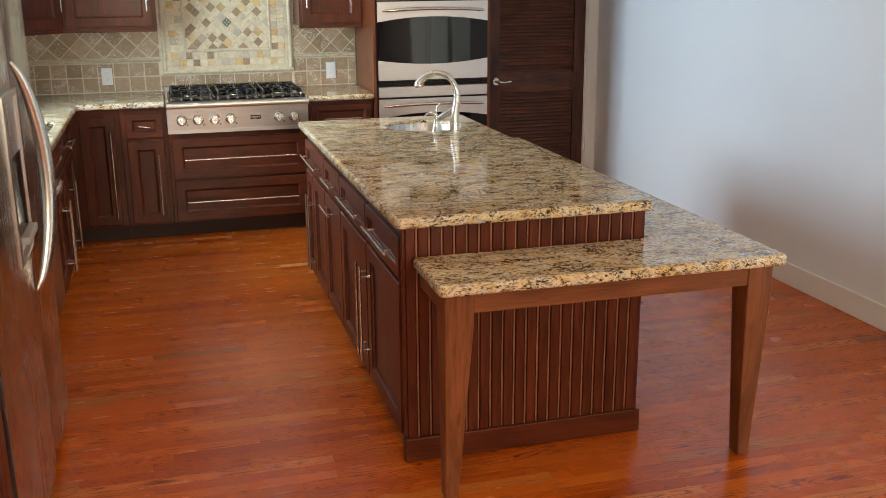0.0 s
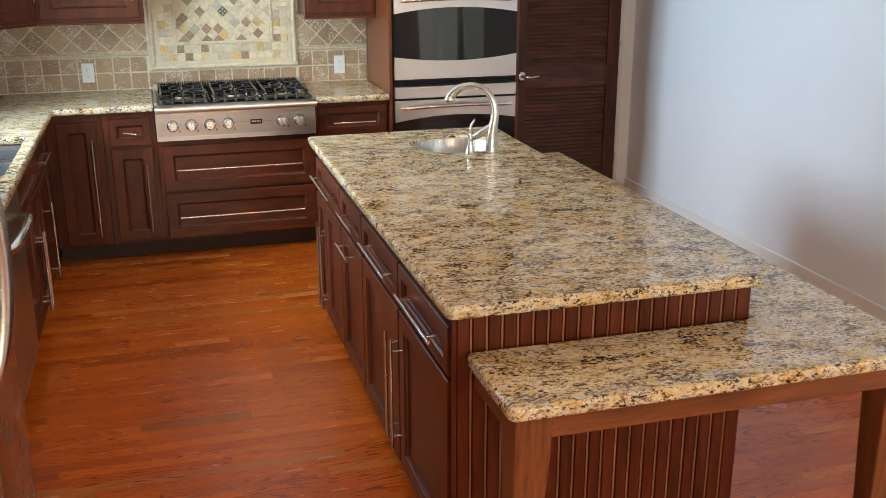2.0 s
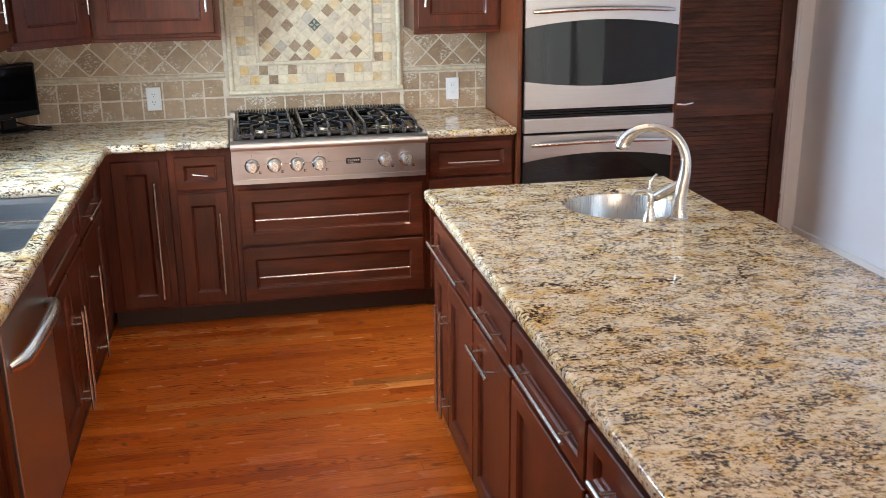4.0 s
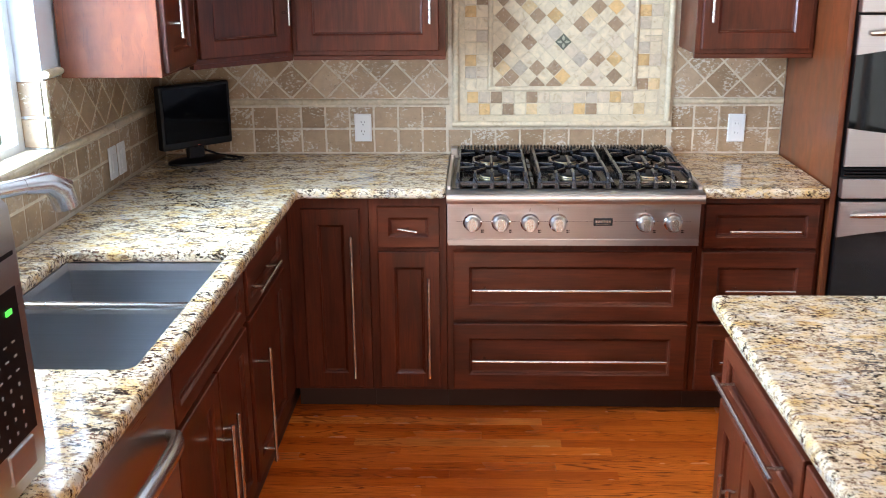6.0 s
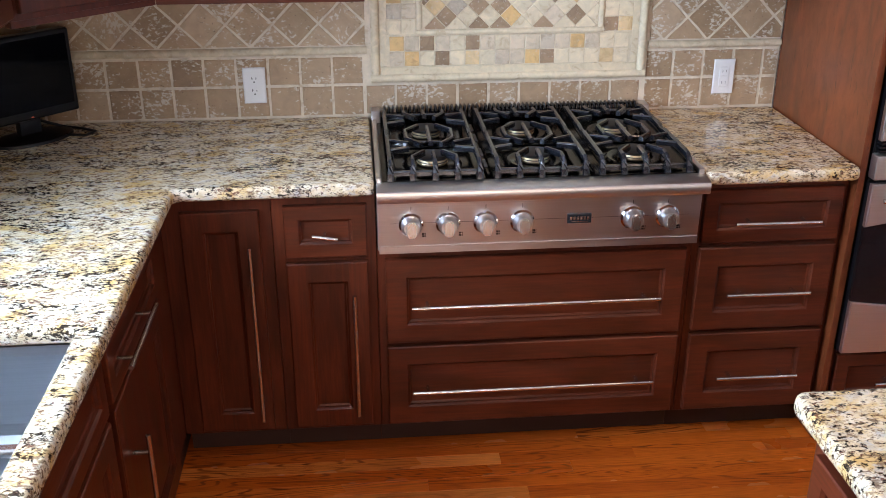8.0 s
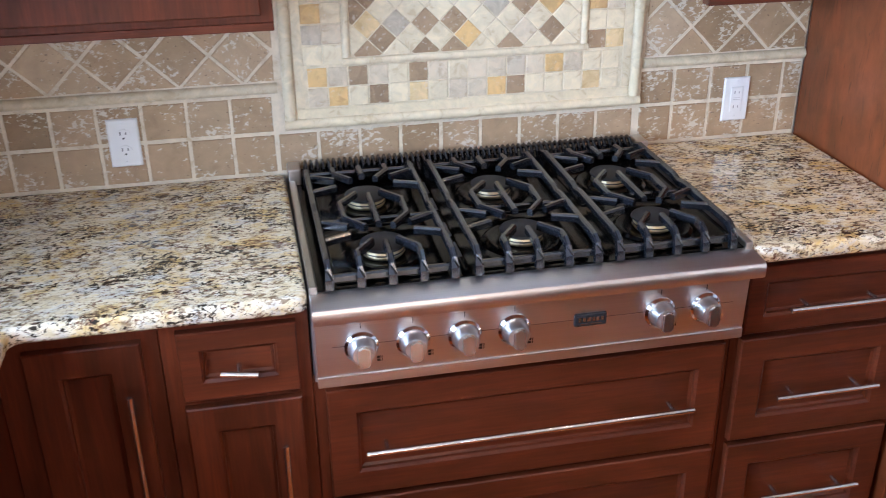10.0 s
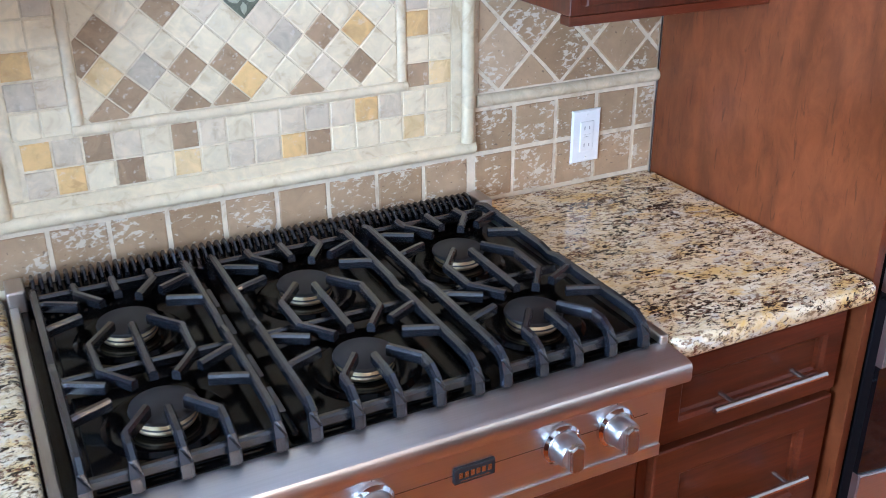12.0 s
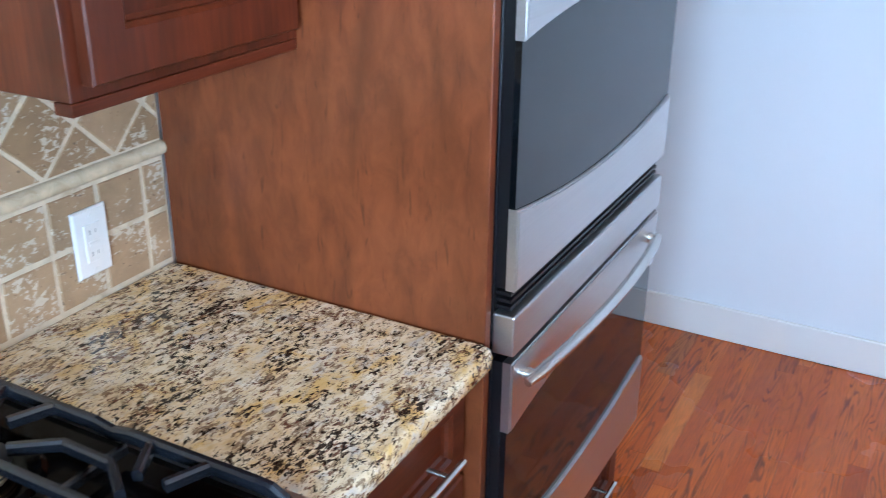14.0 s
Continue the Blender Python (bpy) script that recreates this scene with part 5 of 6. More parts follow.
def contoured(y0, y1):
    n, bm = 10, bmesh.new()
    poly = [(RX - 0.07, y0)] + [(RX - 0.016 + 0.016 * (1 - (2 * k / n - 1) ** 4), y0 + (y1 - y0) * k / n) for k in range(n + 1)] + [(RX - 0.07, y1)]
    prism(bm, poly, lambda u, v, d: (u, v, d), 0.07, RZ - 0.01)
    return bm


part("door", contoured(RSEAM + 0.004, RY1 - 0.003), STEEL_Z, fr, "brushed stainless door", smooth=True)
near = part("door", contoured(RY0 + 0.003, RSEAM - 0.004), STEEL_Z, fr, "brushed stainless door with ice dispenser", smooth=True)
bm = bmesh.new()
DY0, DY1, DZ0, DZ1 = RSEAM - 0.34, RSEAM - 0.075, 0.86, 1.33
ringz = loops(bm, lambda u, w, z: (RX + w, u, z), [(DY0 - 0.02, DY1 + 0.02, DZ0 - 0.02, DZ1 + 0.02, -0.002), (DY0 - 0.02, DY1 + 0.02, DZ0 - 0.02, DZ1 + 0.02, 0.006), (DY0, DY1, DZ0, DZ1, 0.008), (DY0 + 0.004, DY1 - 0.004, DZ0 + 0.004, DZ1 - 0.004, -0.001)])
bm.faces.new(ringz[-1])
part("dispenser_frame", bm, STEEL_Y, near, "grey dispenser surround")
part("dispenser_bay", boxed(RX - 0.0005, RX + 0.003, DY0 + 0.02, DY1 - 0.02, DZ0 + 0.06, DZ0 + 0.30), SCREEN, near, "dark dispenser recess")
part("dispenser_tray", boxed(RX, RX + 0.030, DY0 + 0.03, DY1 - 0.03, DZ0 + 0.04, DZ0 + 0.065, bevel=0.006), MARK, near)
for side in (1,):
    pts, rr = [], []
    for k in range(25):
        s = 2 * k / 24 - 1
        pts.append((RX - 0.004 + 0.062 * (1 - s * s) ** 0.7, RSEAM - 0.035 + 0.075 * (1 - s * s), 1.05 + 0.375 * s))
        rr.append(0.005 + 0.014 * math.sqrt(max(0.0, 1 - s * s)))
    part("handle", tube(bmesh.new(), pts, rr, 14, 1.35), NICKEL, near, "arched steel door handle", smooth=True)
pantry = thing("pantry_cabinet", "tall reddish-brown stained pantry cabinet beside the refrigerator", "cabinet")
carcass(pantry, LEFT + 0.012, -0.955, -5.35, -4.575, TOE, 2.24)
part("toe_kick", boxed(LEFT + 0.012, -0.98, -5.35, -4.575, 0.002, TOE - 0.001), TOE_WOOD, pantry)
add_fronts(pantry, facing("+x", -0.955), [("door", -5.335, -4.965, 0.122, 2.22, ((-5.0, 0.9), (-5.0, 1.3))), ("door", -4.955, -4.59, 0.122, 2.22, ((-4.92, 0.9), (-4.92, 1.3)))], CAB_Y)
filler = thing("cabinet_over_refrigerator", "reddish-brown stained cabinet above the refrigerator", "cabinet")
carcass(filler, LEFT + 0.012, -1.04, -4.574, -3.246, RZ + 0.03, 2.24)

# ---------------------------------------------------------------- small television in the corner
tv = thing("television", "small black flat television on a low stand in the corner", "television", at=(-1.484, -0.168, CT1 + 0.0005))
tv.rotation_euler = (0, 0, radians(46))
part("bezel", boxed(-0.158, 0.158, -0.018, 0.022, 0.062, 0.316, bevel=0.006), BLACK_PLASTIC, tv)
part("screen", boxed(-0.144, 0.144, -0.0195, -0.0175, 0.090, 0.302), SCREEN, tv, "dark switched-off screen")
part("rear_casing", boxed(-0.11, 0.11, 0.021, 0.050, 0.09, 0.26, bevel=0.012), BLACK_PLASTIC, tv)
part("neck", boxed(-0.035, 0.035, 0.0, 0.03, 0.010, 0.075, bevel=0.004), BLACK_PLASTIC, tv)
part("base", lathe(bmesh.new(), [(0.0, 0.0), (0.112, 0.0), (0.110, 0.008), (0.04, 0.016), (0.0, 0.016)], 32, Matrix.Diagonal((1.15, 0.72, 1, 1))), BLACK_PLASTIC, tv, smooth=True)
part("standby_light", boxed(-0.004, 0.004, -0.0205, -0.0178, 0.070, 0.0725), LED_RED, tv)
cord = tube(bmesh.new(), [(-1.50, -0.10, 0.96), (-1.42, -0.07, 0.924), (-1.36, -0.085, 0.9205), (-1.31, -0.12, 0.921), (-1.33, -0.16, 0.9205), (-1.39, -0.15, 0.9205)], 0.0045, 8)
tagged(part("power_cord", cord, BLACK_PLASTIC, smooth=True), "black power cord lying behind the television", "cord")


# ---------------------------------------------------------------- outlets and switches
def wall_plate(name, label, category, place, u, z, kind):
    p = thing(name, label, category)
    bm = bmesh.new()
    i = lambda d, w: (u - 0.0355 + d, u + 0.0355 - d, z - 0.058 + d, z + 0.058 - d, w)
    r = loops(bm, place, [i(0, 0), i(0, 0.003), i(0.003, 0.006)])
    bm.faces.new(r[-1])
    part("plate", bm, WHITE_PLASTIC, p)
    if kind == "outlet":
        for dz in (0.0195, -0.0195):
            bm = bmesh.new()
            q = [(u + 0.0165 * math.cos(t), z + dz + 0.0145 * math.sin(t)) for t in (2 * math.pi * k / 16 for k in range(16))]
            prism(bm, q, lambda a, b, d: place(a, d, b), 0.0055, 0.0078)
            face = part("socket", bm, WHITE_PLASTIC, p)
            for du, w, h in ((-0.0065, 0.0022, 0.008), (0.0065, 0.0022, 0.0066)):
                bm = bmesh.new()
                prism(bm, [(u + du - w / 2, z + dz + 0.001), (u + du + w / 2, z + dz + 0.001), (u + du + w / 2, z + dz + 0.001 + h), (u + du - w / 2, z + dz + 0.001 + h)], lambda a, b, d: place(a, d, b), 0.0076, 0.0082)
                part("slot", bm, SLOT, face)
            bm = bmesh.new()
            prism(bm, [(u - 0.0022, z + dz - 0.009), (u + 0.0022, z + dz - 0.009), (u + 0.0022, z + dz - 0.005), (u - 0.0022, z + dz - 0.005)], lambda a, b, d: place(a, d, b), 0.0076, 0.0082)
            part("slot", bm, SLOT, face)
    elif kind == "gfci":
        bm = bmesh.new()
        j = lambda d, w: (u - 0.0165 + d, u + 0.0165 - d, z - 0.033 + d, z + 0.033 - d, w)
        r = loops(bm, place, [j(0, 0.005), j(0, 0.0075), j(0.001, 0.0085)])
        bm.faces.new(r[-1])
        face = part("socket", bm, WHITE_PLASTIC, p)
        for a, b, c, d, m2 in ((-0.010, 0.010, -0.004, 0.0, WHITE_PLASTIC), (-0.010, 0.010, 0.001, 0.005, WHITE_PLASTIC)):
            bm = bmesh.new()
            prism(bm, [(u + a, z + c), (u + b, z + c), (u + b, z + d), (u + a, z + d)], lambda q, s, e: place(q, e, s), 0.008, 0.0098)
            part("test_button", bm, m2, face)
        for dz in (0.019, -0.019):
            for du, w, h in ((-0.006, 0.002, 0.008), (0.006, 0.002, 0.0066)):
                bm = bmesh.new()
                prism(bm, [(u + du - w / 2, z + dz - h / 2), (u + du + w / 2, z + dz - h / 2), (u + du + w / 2, z + dz + h / 2), (u + du - w / 2, z + dz + h / 2)], lambda q, s, e: place(q, e, s), 0.0083, 0.0088)
                part("slot", bm, MARK, face)
    else:
        bm = bmesh.new()
        j = lambda d, w: (u - 0.0165 + d, u + 0.0165 - d, z - 0.033 + d, z + 0.033 - d, w)
        r = loops(bm, place, [j(0, 0.005), j(0, 0.0085), j(0.002, 0.0095)])
        bm.faces.new(r[-1])
        part("rocker", bm, WHITE_PLASTIC, p)
    for dz in (0.047, -0.047):
        x, y, zz = place(u, 0.006, z + dz)
        part("screw", boxed(x - 0.002, x + 0.002, y - 0.002, y + 0.002, zz - 0.002, zz + 0.002), WHITE_PLASTIC, p)
    return p


on_back, on_left = facing("-y", -0.0045), facing("+x", LEFT + 0.0125)
wall_plate("outlet", "white double power outlet on the tiled wall", "outlet", on_back, -0.8235, 1.024, "outlet")
wall_plate("outlet", "white safety power outlet on the tiles beside the oven tower", "outlet", on_back, 0.7205, 1.020, "gfci")
wall_plate("light_switch", "white rocker switch on the tiled wall", "switch", on_left, -0.535, 1.005, "switch")
wall_plate("light_switch", "white rocker switch on the tiled wall", "switch", on_left, -0.625, 1.005, "switch")

# ---------------------------------------------------------------- tiled walls
rnd = random.Random(7)
BACK_M = Matrix(((1, 0, 0, 0), (0, 0, -1, 0.0055), (0, 1, 0, 0), (0, 0, 0, 1)))
LEFT_M = Matrix(((0, 0, 1, LEFT + 0.0005), (1, 0, 0, 0), (0, 1, 0, 0), (0, 0, 0, 1)))
JAMB_M = Matrix(((-1, 0, 0, 0), (0, 0, -1, WY1 + 0.0005), (0, 1, 0, 0), (0, 0, 0, 1)))


def clip(poly, u0, u1, v0, v1):
    """The part of a convex outline inside a rectangle."""
    for axis, limit, sign in ((0, u0, 1), (0, u1, -1), (1, v0, 1), (1, v1, -1)):
        out = []
        for a, b in zip(poly, poly[1:] + poly[:1]):
            da, db = sign * (a[axis] - limit), sign * (b[axis] - limit)
            if da >= 0:
                out.append(a)
            if (da > 0) != (db > 0) and da != db:
                f = da / (da - db)
                out.append((a[0] + f * (b[0] - a[0]), a[1] + f * (b[1] - a[1])))
        poly = out
        if len(poly) < 3:
            return []
    clean = []
    for p in poly:
        if not clean or math.dist(p, clean[-1]) > 1e-5:
            clean.append(p)
    if len(clean) > 1 and math.dist(clean[0], clean[-1]) < 1e-5:
        clean.pop()
    return clean


def tile_mesh(poly, mat, thick=0.0085, ease=0.0030, jitter=0.0010):
    """A tumbled tile: an outline with eased, slightly uneven edges."""
    bm = bmesh.new()
    cx, cy = sum(p[0] for p in poly) / len(poly), sum(p[1] for p in poly) / len(poly)
    size = max(math.dist(p, (cx, cy)) for p in poly)
    pts = []
    for a, b in zip(poly, poly[1:] + poly[:1]):
        pts.append(a)
        if math.dist(a, b) > 0.06:
            f = rnd.uniform(0.4, 0.6)
            pts.append((a[0] + f * (b[0] - a[0]), a[1] + f * (b[1] - a[1])))
    ringset = []
    for inset, w in ((0.0, 0.0), (0.0, thick - ease), (ease, thick)):
        k = max(0.1, 1 - inset * 1.3 / size)
        ringset.append([bm.verts.new((cx + (x - cx) * k + (rnd.uniform(-jitter, jitter) if w else 0), cy + (y - cy) * k + (rnd.uniform(-jitter, jitter) if w else 0), w)) for x, y in pts])
    n = len(pts)
    for a, b in zip(ringset, ringset[1:]):
        for k in range(n):
            bm.faces.new((a[k], a[(k + 1) % n], b[(k + 1) % n], b[k]))
    bm.faces.new(ringset[-1])
    return mesh_of("tile", bm, mat)


def set_tile(parent, mesh, m, u, v, turn=0, name="tile"):
    o = new(name, mesh)
    o.parent = parent
    o.matrix_basis = m @ pose(u, v, 0, 0, 0, turn)
    return o


def rect(w, h):
    return [(-w / 2, -h / 2), (w / 2, -h / 2), (w / 2, h / 2), (-w / 2, h / 2)]


G = 0.0060
P = 0.1015
square_meshes = {h: [tile_mesh(rect(P - G, h - G), TRAVERTINE) for _ in range(5)] for h in (0.101, 0.093)}
diamond = [(0.0, -0.0725 + G * 0.7), (0.0725 - G * 0.7, 0.0), (0.0, 0.0725 - G * 0.7), (-0.0725 + G * 0.7, 0.0)]
diamond_meshes = [tile_mesh(diamond, TRAVERTINE) for _ in range(4)]


def square_rows(parent, m, u0, u1, start, rows):
    """Rows of square tiles between u0 and u1, with a joint at start."""
    k0, k1 = math.floor((u0 - start) / P), math.ceil((u1 - start) / P)
    for v0, v1 in rows:
        for k in range(k0, k1):
            a, b = start + k * P, start + (k + 1) * P
            if a >= u0 - 0.002 and b <= u1 + 0.002:
                set_tile(parent, rnd.choice(square_meshes[round(v1 - v0, 3)]), m, (a + b) / 2, (v0 + v1) / 2, rnd.choice((0, 180)))
            else:
                a, b = max(a, u0), min(b, u1)
                if b - a > 0.012:
                    set_tile(parent, tile_mesh(rect(b - a - G, v1 - v0 - G), TRAVERTINE), m, (a + b) / 2, (v0 + v1) / 2)


def diamond_field(parent, m, u0, u1, v0, v1, start):
    """Tiles on edge, tips on the line v0, whole tiles sharing their mesh."""
    D = 0.145
    for row in range(-1, 4):
        for k in range(math.floor((u0 - start) / D) - 1, math.ceil((u1 - start) / D) + 2):
            cu = start + D * k + (D / 2 if row % 2 else 0)
            cv = v0 + 0.0725 * (row + 1)
            poly = [(cu + x, cv + y) for x, y in diamond]
            cut = clip(poly, u0 + 0.002, u1 - 0.002, v0 + 0.002, v1 - 0.002)
            if len(cut) < 3:
                continue
            area = abs(sum(a[0] * b[1] - b[0] * a[1] for a, b in zip(cut, cut[1:] + cut[:1]))) / 2
            if area < 0.0002:
                continue
            if len(cut) == 4 and area > 0.0092:
                set_tile(parent, rnd.choice(diamond_meshes), m, cu, cv, rnd.choice((0, 90, 180, 270)))
            else:
                au, av = sum(p[0] for p in cut) / len(cut), sum(p[1] for p in cut) / len(cut)
                set_tile(parent, tile_mesh([(x - au, y - av) for x, y in cut], TRAVERTINE), m, au, av)


def moulding(parent, m, u0, u1, v0, v1, out=0.020, mat=None, name="moulding", upright=False):
    """A half-round stone strip."""
    bm = bmesh.new()
    lo, hi = (u0, u1) if upright else (v0, v1)
    prof = [(lo + 0.001, 0.0)] + [((lo + hi) / 2 - (hi - lo - 0.002) / 2 * math.cos(t), 0.008 + (out - 0.008) * math.sin(t)) for t in (math.pi * k / 8 for k in range(9))] + [(hi - 0.001, 0.0)]
    if upright:
        prism(bm, prof, lambda a, b, d: m @ Vector((a, d, b)), v0, v1)
    else:
        prism(bm, prof, lambda a, b, d: m @ Vector((d, a, b)), u0, u1)
    return part(name, bm, mat or RAIL_STONE, parent, smooth=True)


RAIL0, RAIL1 = 1.116, 1.144
bs = part("backsplash_north", boxed(LEFT + 0.006, 0.9035, -0.0010, 0.0055, 0.90, 1.80), GROUT)
tagged(bs, "tumbled brown travertine tile backsplash with pale grout", "backsplash", kind="structure")
ROWS = [(0.9165, 1.0175), (1.0190, 1.1120)]
square_rows(bs, BACK_M, LEFT + 0.014, -0.470, -0.4735, ROWS)
square_rows(bs, BACK_M, 0.452, 0.903, 0.4435, ROWS)
square_rows(bs, BACK_M, -0.470, 0.452, -0.4735, [ROWS[0]])
moulding(bs, BACK_M, LEFT + 0.012, -0.462, RAIL0, RAIL1)
moulding(bs, BACK_M, 0.456, 0.903, RAIL0, RAIL1)
diamond_field(bs, BACK_M, LEFT + 0.014, -0.464, RAIL1, UZ0 + 0.005, -1.118)
diamond_field(bs, BACK_M, 0.458, 0.903, RAIL1, UZ0 + 0.005, 0.508)

bw = part("backsplash_west", boxed(LEFT + 0.0005, LEFT + 0.0070, -0.965, -0.0005, 0.90, 1.385), GROUT)
bw2 = box(bmesh.new(), LEFT + 0.0005, LEFT + 0.0070, CEND, -0.966, 0.90, WZ0 - 0.001)
part("grout_bed", bw2, GROUT, bw)
tagged(bw, "tumbled brown travertine tiles beside the sink window", "backsplash", kind="structure")
square_rows(bw, LEFT_M, CEND, -0.012, -0.012, ROWS)
moulding(bw, LEFT_M, CEND, -0.012, RAIL0, RAIL1 - 0.0005)
diamond_field(bw, LEFT_M, WY1 + 0.012, -0.012, RAIL1, 1.360, -0.058)
moulding(bw, LEFT_M, WY1 + 0.002, -0.966, 1.362, 1.388, 0.022, CREAM_TRIM)
for v0, v1 in ((1.148, 1.243), (1.246, 1.358)):
    bm = bmesh.new()
    set_tile(bw, tile_mesh(rect(0.080, v1 - v0 - G), TRAVERTINE), JAMB_M, -(LEFT - 0.040), (v0 + v1) / 2)
    set_tile(bw, tile_mesh(rect(0.020, v1 - v0 - G), CREAM_TRIM), JAMB_M, -(LEFT + 0.003), (v0 + v1) / 2, name="edge_strip")

# ---------------------------------------------------------------- mosaic panel behind the range top
mp = part("mosaic_panel", boxed(-0.446, 0.446, -0.0062, -0.0012, 1.026, 1.716), CREAM)
tagged(mp, "framed cream and brown stone mosaic panel above the range top", "mosaic panel")
MM = Matrix(((1, 0, 0, 0), (0, 0, -1, 0.0002), (0, 1, 0, 0), (0, 0, 0, 1)))
CZ = 1.372
for a, b, c, d, up in ((-0.450, 0.450, 1.024, 1.052, False), (-0.450, 0.450, 1.694, 1.722, False), (-0.450, -0.420, 1.050, 1.694, True), (0.420, 0.450, 1.050, 1.694, True)):
    moulding(mp, MM, a, b, c, d, 0.019, CREAM_TRIM, "frame", up)
for a, b, c, d in ((-0.420, 0.420, 1.050, 1.074), (-0.420, 0.420, 1.670, 1.694), (-0.420, -0.398, 1.074, 1.670), (0.398, 0.420, 1.074, 1.670)):
    o = set_tile(mp, tile_mesh(rect(b - a - 0.001, d - c - 0.001), CREAM_TRIM, 0.009, 0.003, 0.0004), MM, (a + b) / 2, (c + d) / 2, name="strip")
for a, b, c, d, up in ((-0.304, 0.304, 1.173, 1.193, False), (-0.304, 0.304, 1.551, 1.571, False), (-0.304, -0.284, 1.193, 1.551, True), (0.284, 0.304, 1.193, 1.551, True)):
    moulding(mp, MM, a, b, c, d, 0.0135, CREAM, "pencil_strip", up)
part("ledge_strip", boxed(0.326, 0.398, -0.020, -0.0065, 1.386, 1.396, bevel=0.002), CREAM_TRIM, mp)
SMALL = 0.0455
STONES = (IVORY, BEIGE, OCHRE, BROWN, GREYSTONE, HONEY)
LETTER = dict(zip("CBONGY", (m.name for m in STONES)))
small_meshes = {m.name: [tile_mesh(rect(SMALL, SMALL), m, 0.008, 0.0018, 0.0007) for _ in range(2)] for m in STONES}


step = 0.0488
for row in range(2):
    v = 1.100 + step * row
    for k in range(16):
        u = -0.366 + step * k
        letter = ("BOCNCYCBBONCCCYC", "OBNBCNBCBBGBOBCC")[row][k]
        set_tile(mp, rnd.choice(small_meshes[LETTER[letter]]), MM, u, v, rnd.choice((0, 90, 180, 270)), "mosaic_tile")
        letter = ("CCBCGCCOCBCCGCBC", "CNCGCBCGCCCBCBCC")[row][k]
        set_tile(mp, rnd.choice(small_meshes[LETTER[letter]]), MM, u, 2 * CZ - v, rnd.choice((0, 90, 180, 270)), "mosaic_tile")
SIDES = ("CCNY", "GBCC", "OCOB", "CCGC", "CGCC", "CCBC", "OCOB", "CNCC")
for k, letters in enumerate(SIDES):
    v = 1.2015 + step * k
    for u, letter in zip((-0.374, -0.327, 0.327, 0.374), letters):
        set_tile(mp, rnd.choice(small_meshes[LETTER[letter]]), MM, u, v, rnd.choice((0, 90, 180, 270)), "mosaic_tile")
# inner field set on edge, round a leaf tile
H = 0.0348
dia = [(0.0, -H + 0.0014), (H - 0.0014, 0.0), (0.0, H - 0.0014), (-H + 0.0014, 0.0)]
dia_meshes = {m.name: tile_mesh(dia, m, 0.008, 0.0018, 0.0007) for m in STONES}
FIELD = {(-7, 5): "N", (-5, 5): "N", (1, 5): "N", (-4, 4): "Y", (4, 4): "N", (6, 4): "O", (8, 4): "G", (-7, 3): "N", (-3, 3): "N", (-1, 3): "O", (3, 3): "Y",
         (-6, 2): "N", (2, 2): "N", (6, 2): "N", (-1, 1): "G", (3, 1): "B", (-4, 0): "N", (-2, 0): "B", (6, 0): "B", (8, 0): "G", (-7, -1): "N", (1, -1): "B",
         (-8, -2): "N", (2, -2): "G", (4, -2): "N", (6, -2): "O", (-7, -3): "Y", (-5, -3): "G", (-3, -3): "N", (-1, -3): "N",
         (-6, -4): "N", (0, -4): "O", (4, -4): "B", (6, -4): "N", (-7, -5): "N", (-3, -5): "N", (-1, -5): "N", (3, -5): "N"}
for i in range(-9, 10):
    for j in range(-12, 13):
        if (i + j) % 2:
            continue
        cu, cv = i * H + 0.001, CZ + j * H
        if i == 0 and j == 0:
            continue
        stone = LETTER[FIELD.get((i, j), "C")]
        cut = clip([(cu + x, cv + y) for x, y in dia], -0.283, 0.283, 1.194, 1.550)
        if len(cut) < 3:
            continue
        area = abs(sum(a[0] * b[1] - b[0] * a[1] for a, b in zip(cut, cut[1:] + cut[:1]))) / 2
        if area < 8e-5:
            continue
        if area > 0.0021:
            set_tile(mp, dia_meshes[stone], MM, cu, cv, rnd.choice((0, 90, 180, 270)), "mosaic_tile")
        else:
            au, av = sum(p[0] for p in cut) / len(cut), sum(p[1] for p in cut) / len(cut)
            set_tile(mp, tile_mesh([(x - au, y - av) for x, y in cut], bpy.data.materials[stone], 0.008, 0.0016, 0.0005), MM, au, av, 0, "mosaic_tile")
deco = set_tile(mp, tile_mesh(dia, DECO, 0.009, 0.002, 0.0003), MM, 0.001, CZ, 0, "deco_tile")
tagged(deco, "dark green-grey relief tile with four leaves")
leaf_bm = bmesh.new()
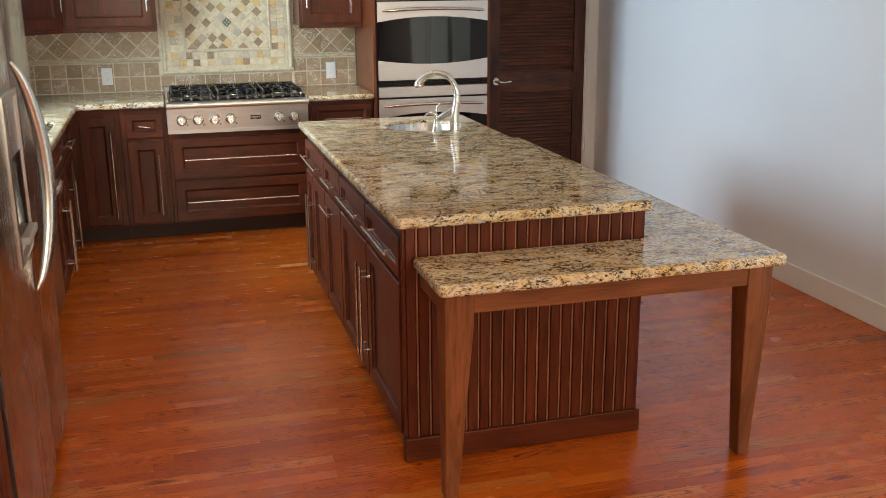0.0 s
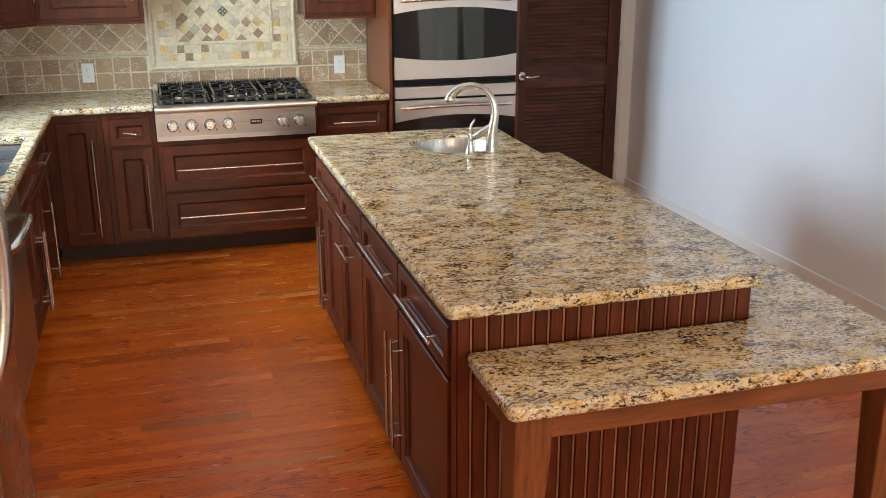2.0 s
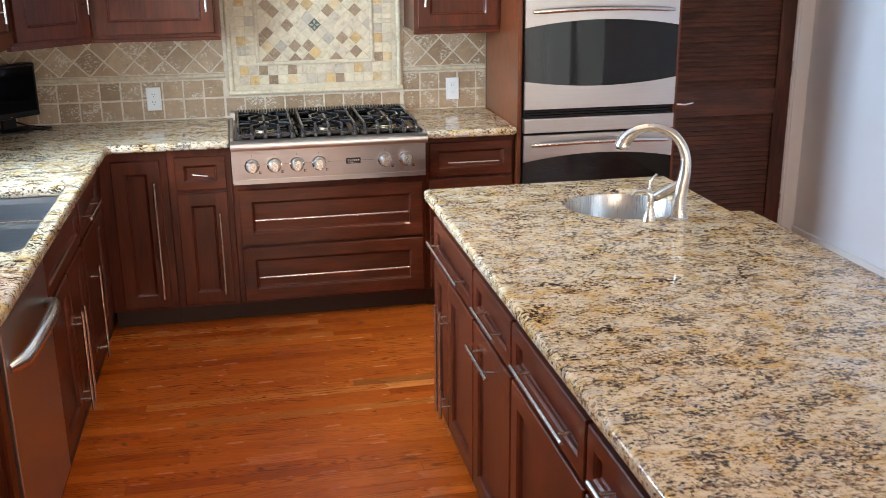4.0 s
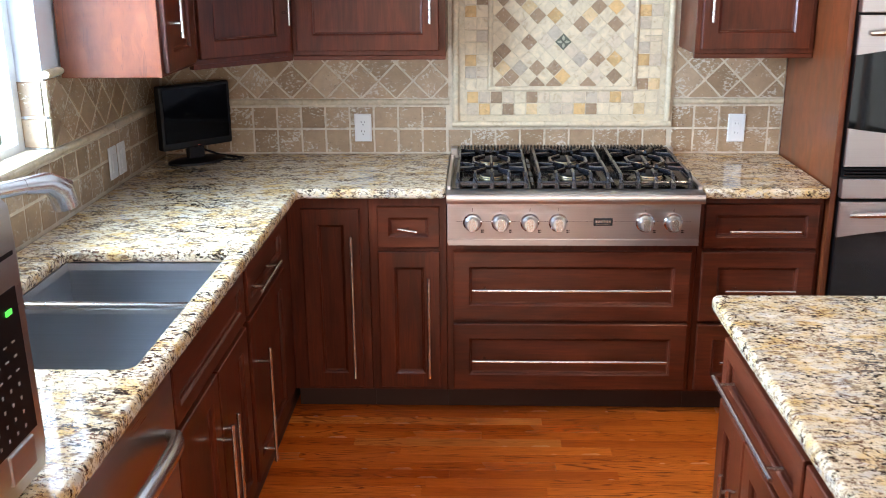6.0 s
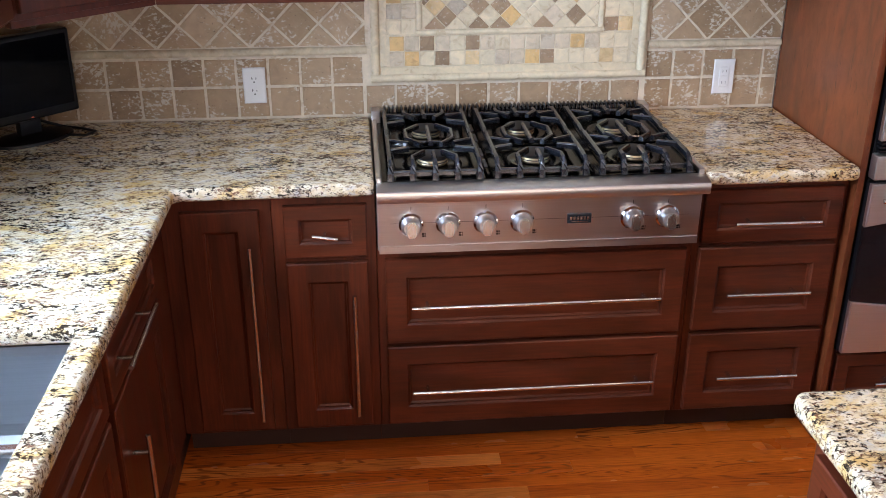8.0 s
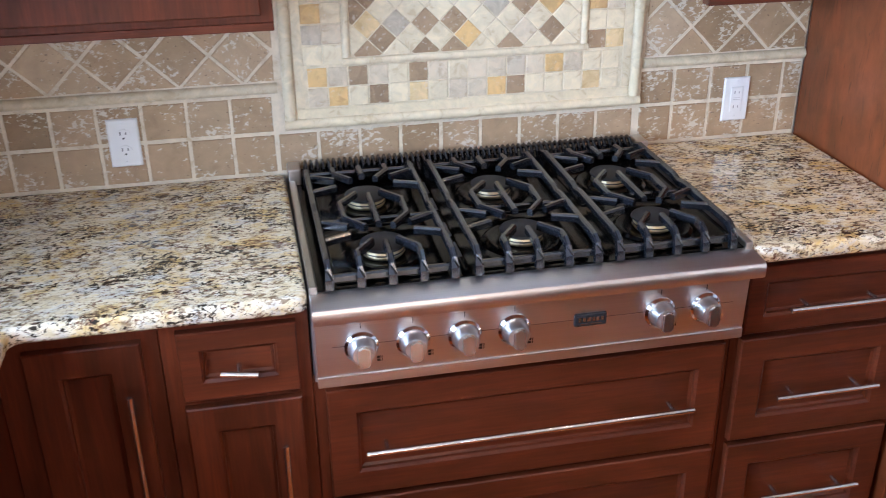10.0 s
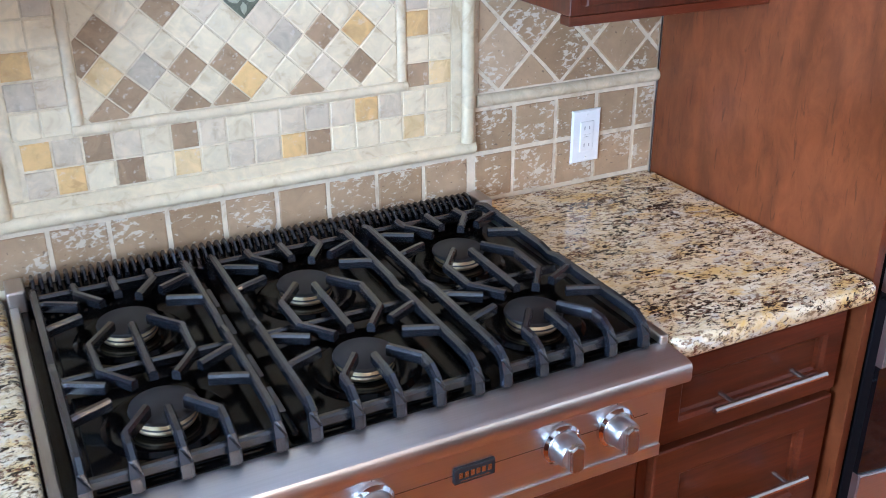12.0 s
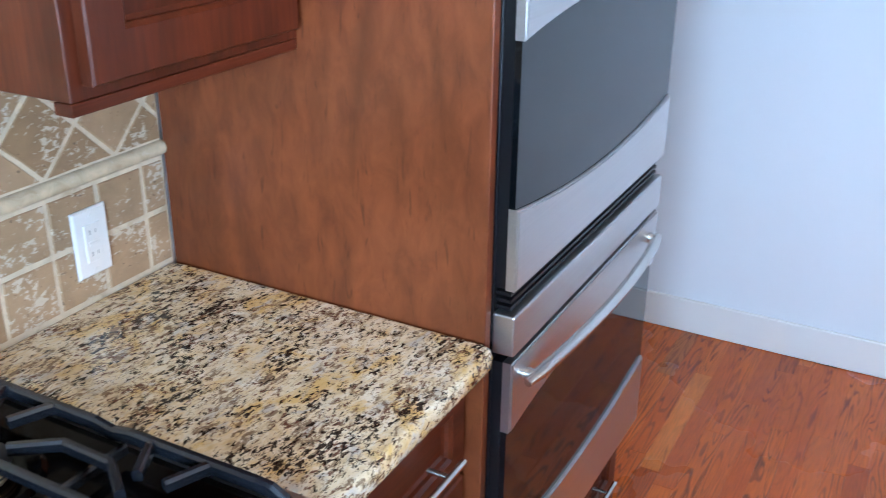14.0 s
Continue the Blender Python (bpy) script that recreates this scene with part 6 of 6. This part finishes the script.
for q in range(4):
    ang = math.pi / 2 * q
    prism(leaf_bm, [(math.cos(ang) * r - math.sin(ang) * s, math.sin(ang) * r + math.cos(ang) * s) for r, s in ((0.004, 0), (0.011, -0.0055), (0.019, -0.0045), (0.026, 0), (0.019, 0.0045), (0.011, 0.0055))], lambda a, b, d: (a, b, d), 0.0088, 0.0108)
bmesh.ops.recalc_face_normals(leaf_bm, faces=leaf_bm.faces[:])
part("leaves", leaf_bm, DECO_LEAF, deco)

# ---------------------------------------------------------------- floor boards
fl = structure("floor", boxed(LEFT, RIGHT, REAR, BACK, -0.055, -0.0185), TOE_WOOD, "narrow red oak strip floor, stained orange-brown and varnished")
fl["category"] = "floor"
BW = 0.0571
LENGTHS = (0.42, 0.58, 0.76, 0.95, 1.22)


def board(bm, x0, x1, y0, y1):
    e = 0.0005
    lo = [bm.verts.new(p) for p in ((x0, y0, -0.018), (x1, y0, -0.018), (x1, y1, -0.018), (x0, y1, -0.018))]
    md = [bm.verts.new(p) for p in ((x0, y0, -e), (x1, y0, -e), (x1, y1, -e), (x0, y1, -e))]
    hi = [bm.verts.new(p) for p in ((x0 + e, y0 + e, 0), (x1 - e, y0 + e, 0), (x1 - e, y1 - e, 0), (x0 + e, y1 - e, 0))]
    for a, b in ((lo, md), (md, hi)):
        for k in range(4):
            bm.faces.new((a[k], a[(k + 1) % 4], b[(k + 1) % 4], b[k]))
    bm.faces.new(hi)


board_meshes = {}
for L in LENGTHS:
    bm = bmesh.new()
    board(bm, 0.0001, L - 0.0001, 0.00005, BW - 0.00005)
    board_meshes[L] = mesh_of("board", bm, FLOOR)
rest = bmesh.new()
count = 0
row = 0
y = BACK - BW
while y > REAR:
    x = LEFT + 0.02 - rnd.uniform(0, 0.9)
    while x < RIGHT - 0.02:
        L = rnd.choice(LENGTHS)
        if count < 300 and -4.75 < y < -0.50 and x < 0.32 and x + L > -1.05 and x > LEFT:
            o = new("board", board_meshes[L])
            o.parent = fl
            o.location = (x, y, 0)
            count += 1
        else:
            a, b = max(x, LEFT + 0.001), min(x + L, RIGHT - 0.001)
            if b - a > 0.01:
                board(rest, a + 0.0001, b - 0.0001, y + 0.00005, y + BW - 0.00005)
        x += L
    y -= BW
    row += 1
floor_rest = part("floor_boards", rest, FLOOR, fl)
tagged(floor_rest, kind="stuff")
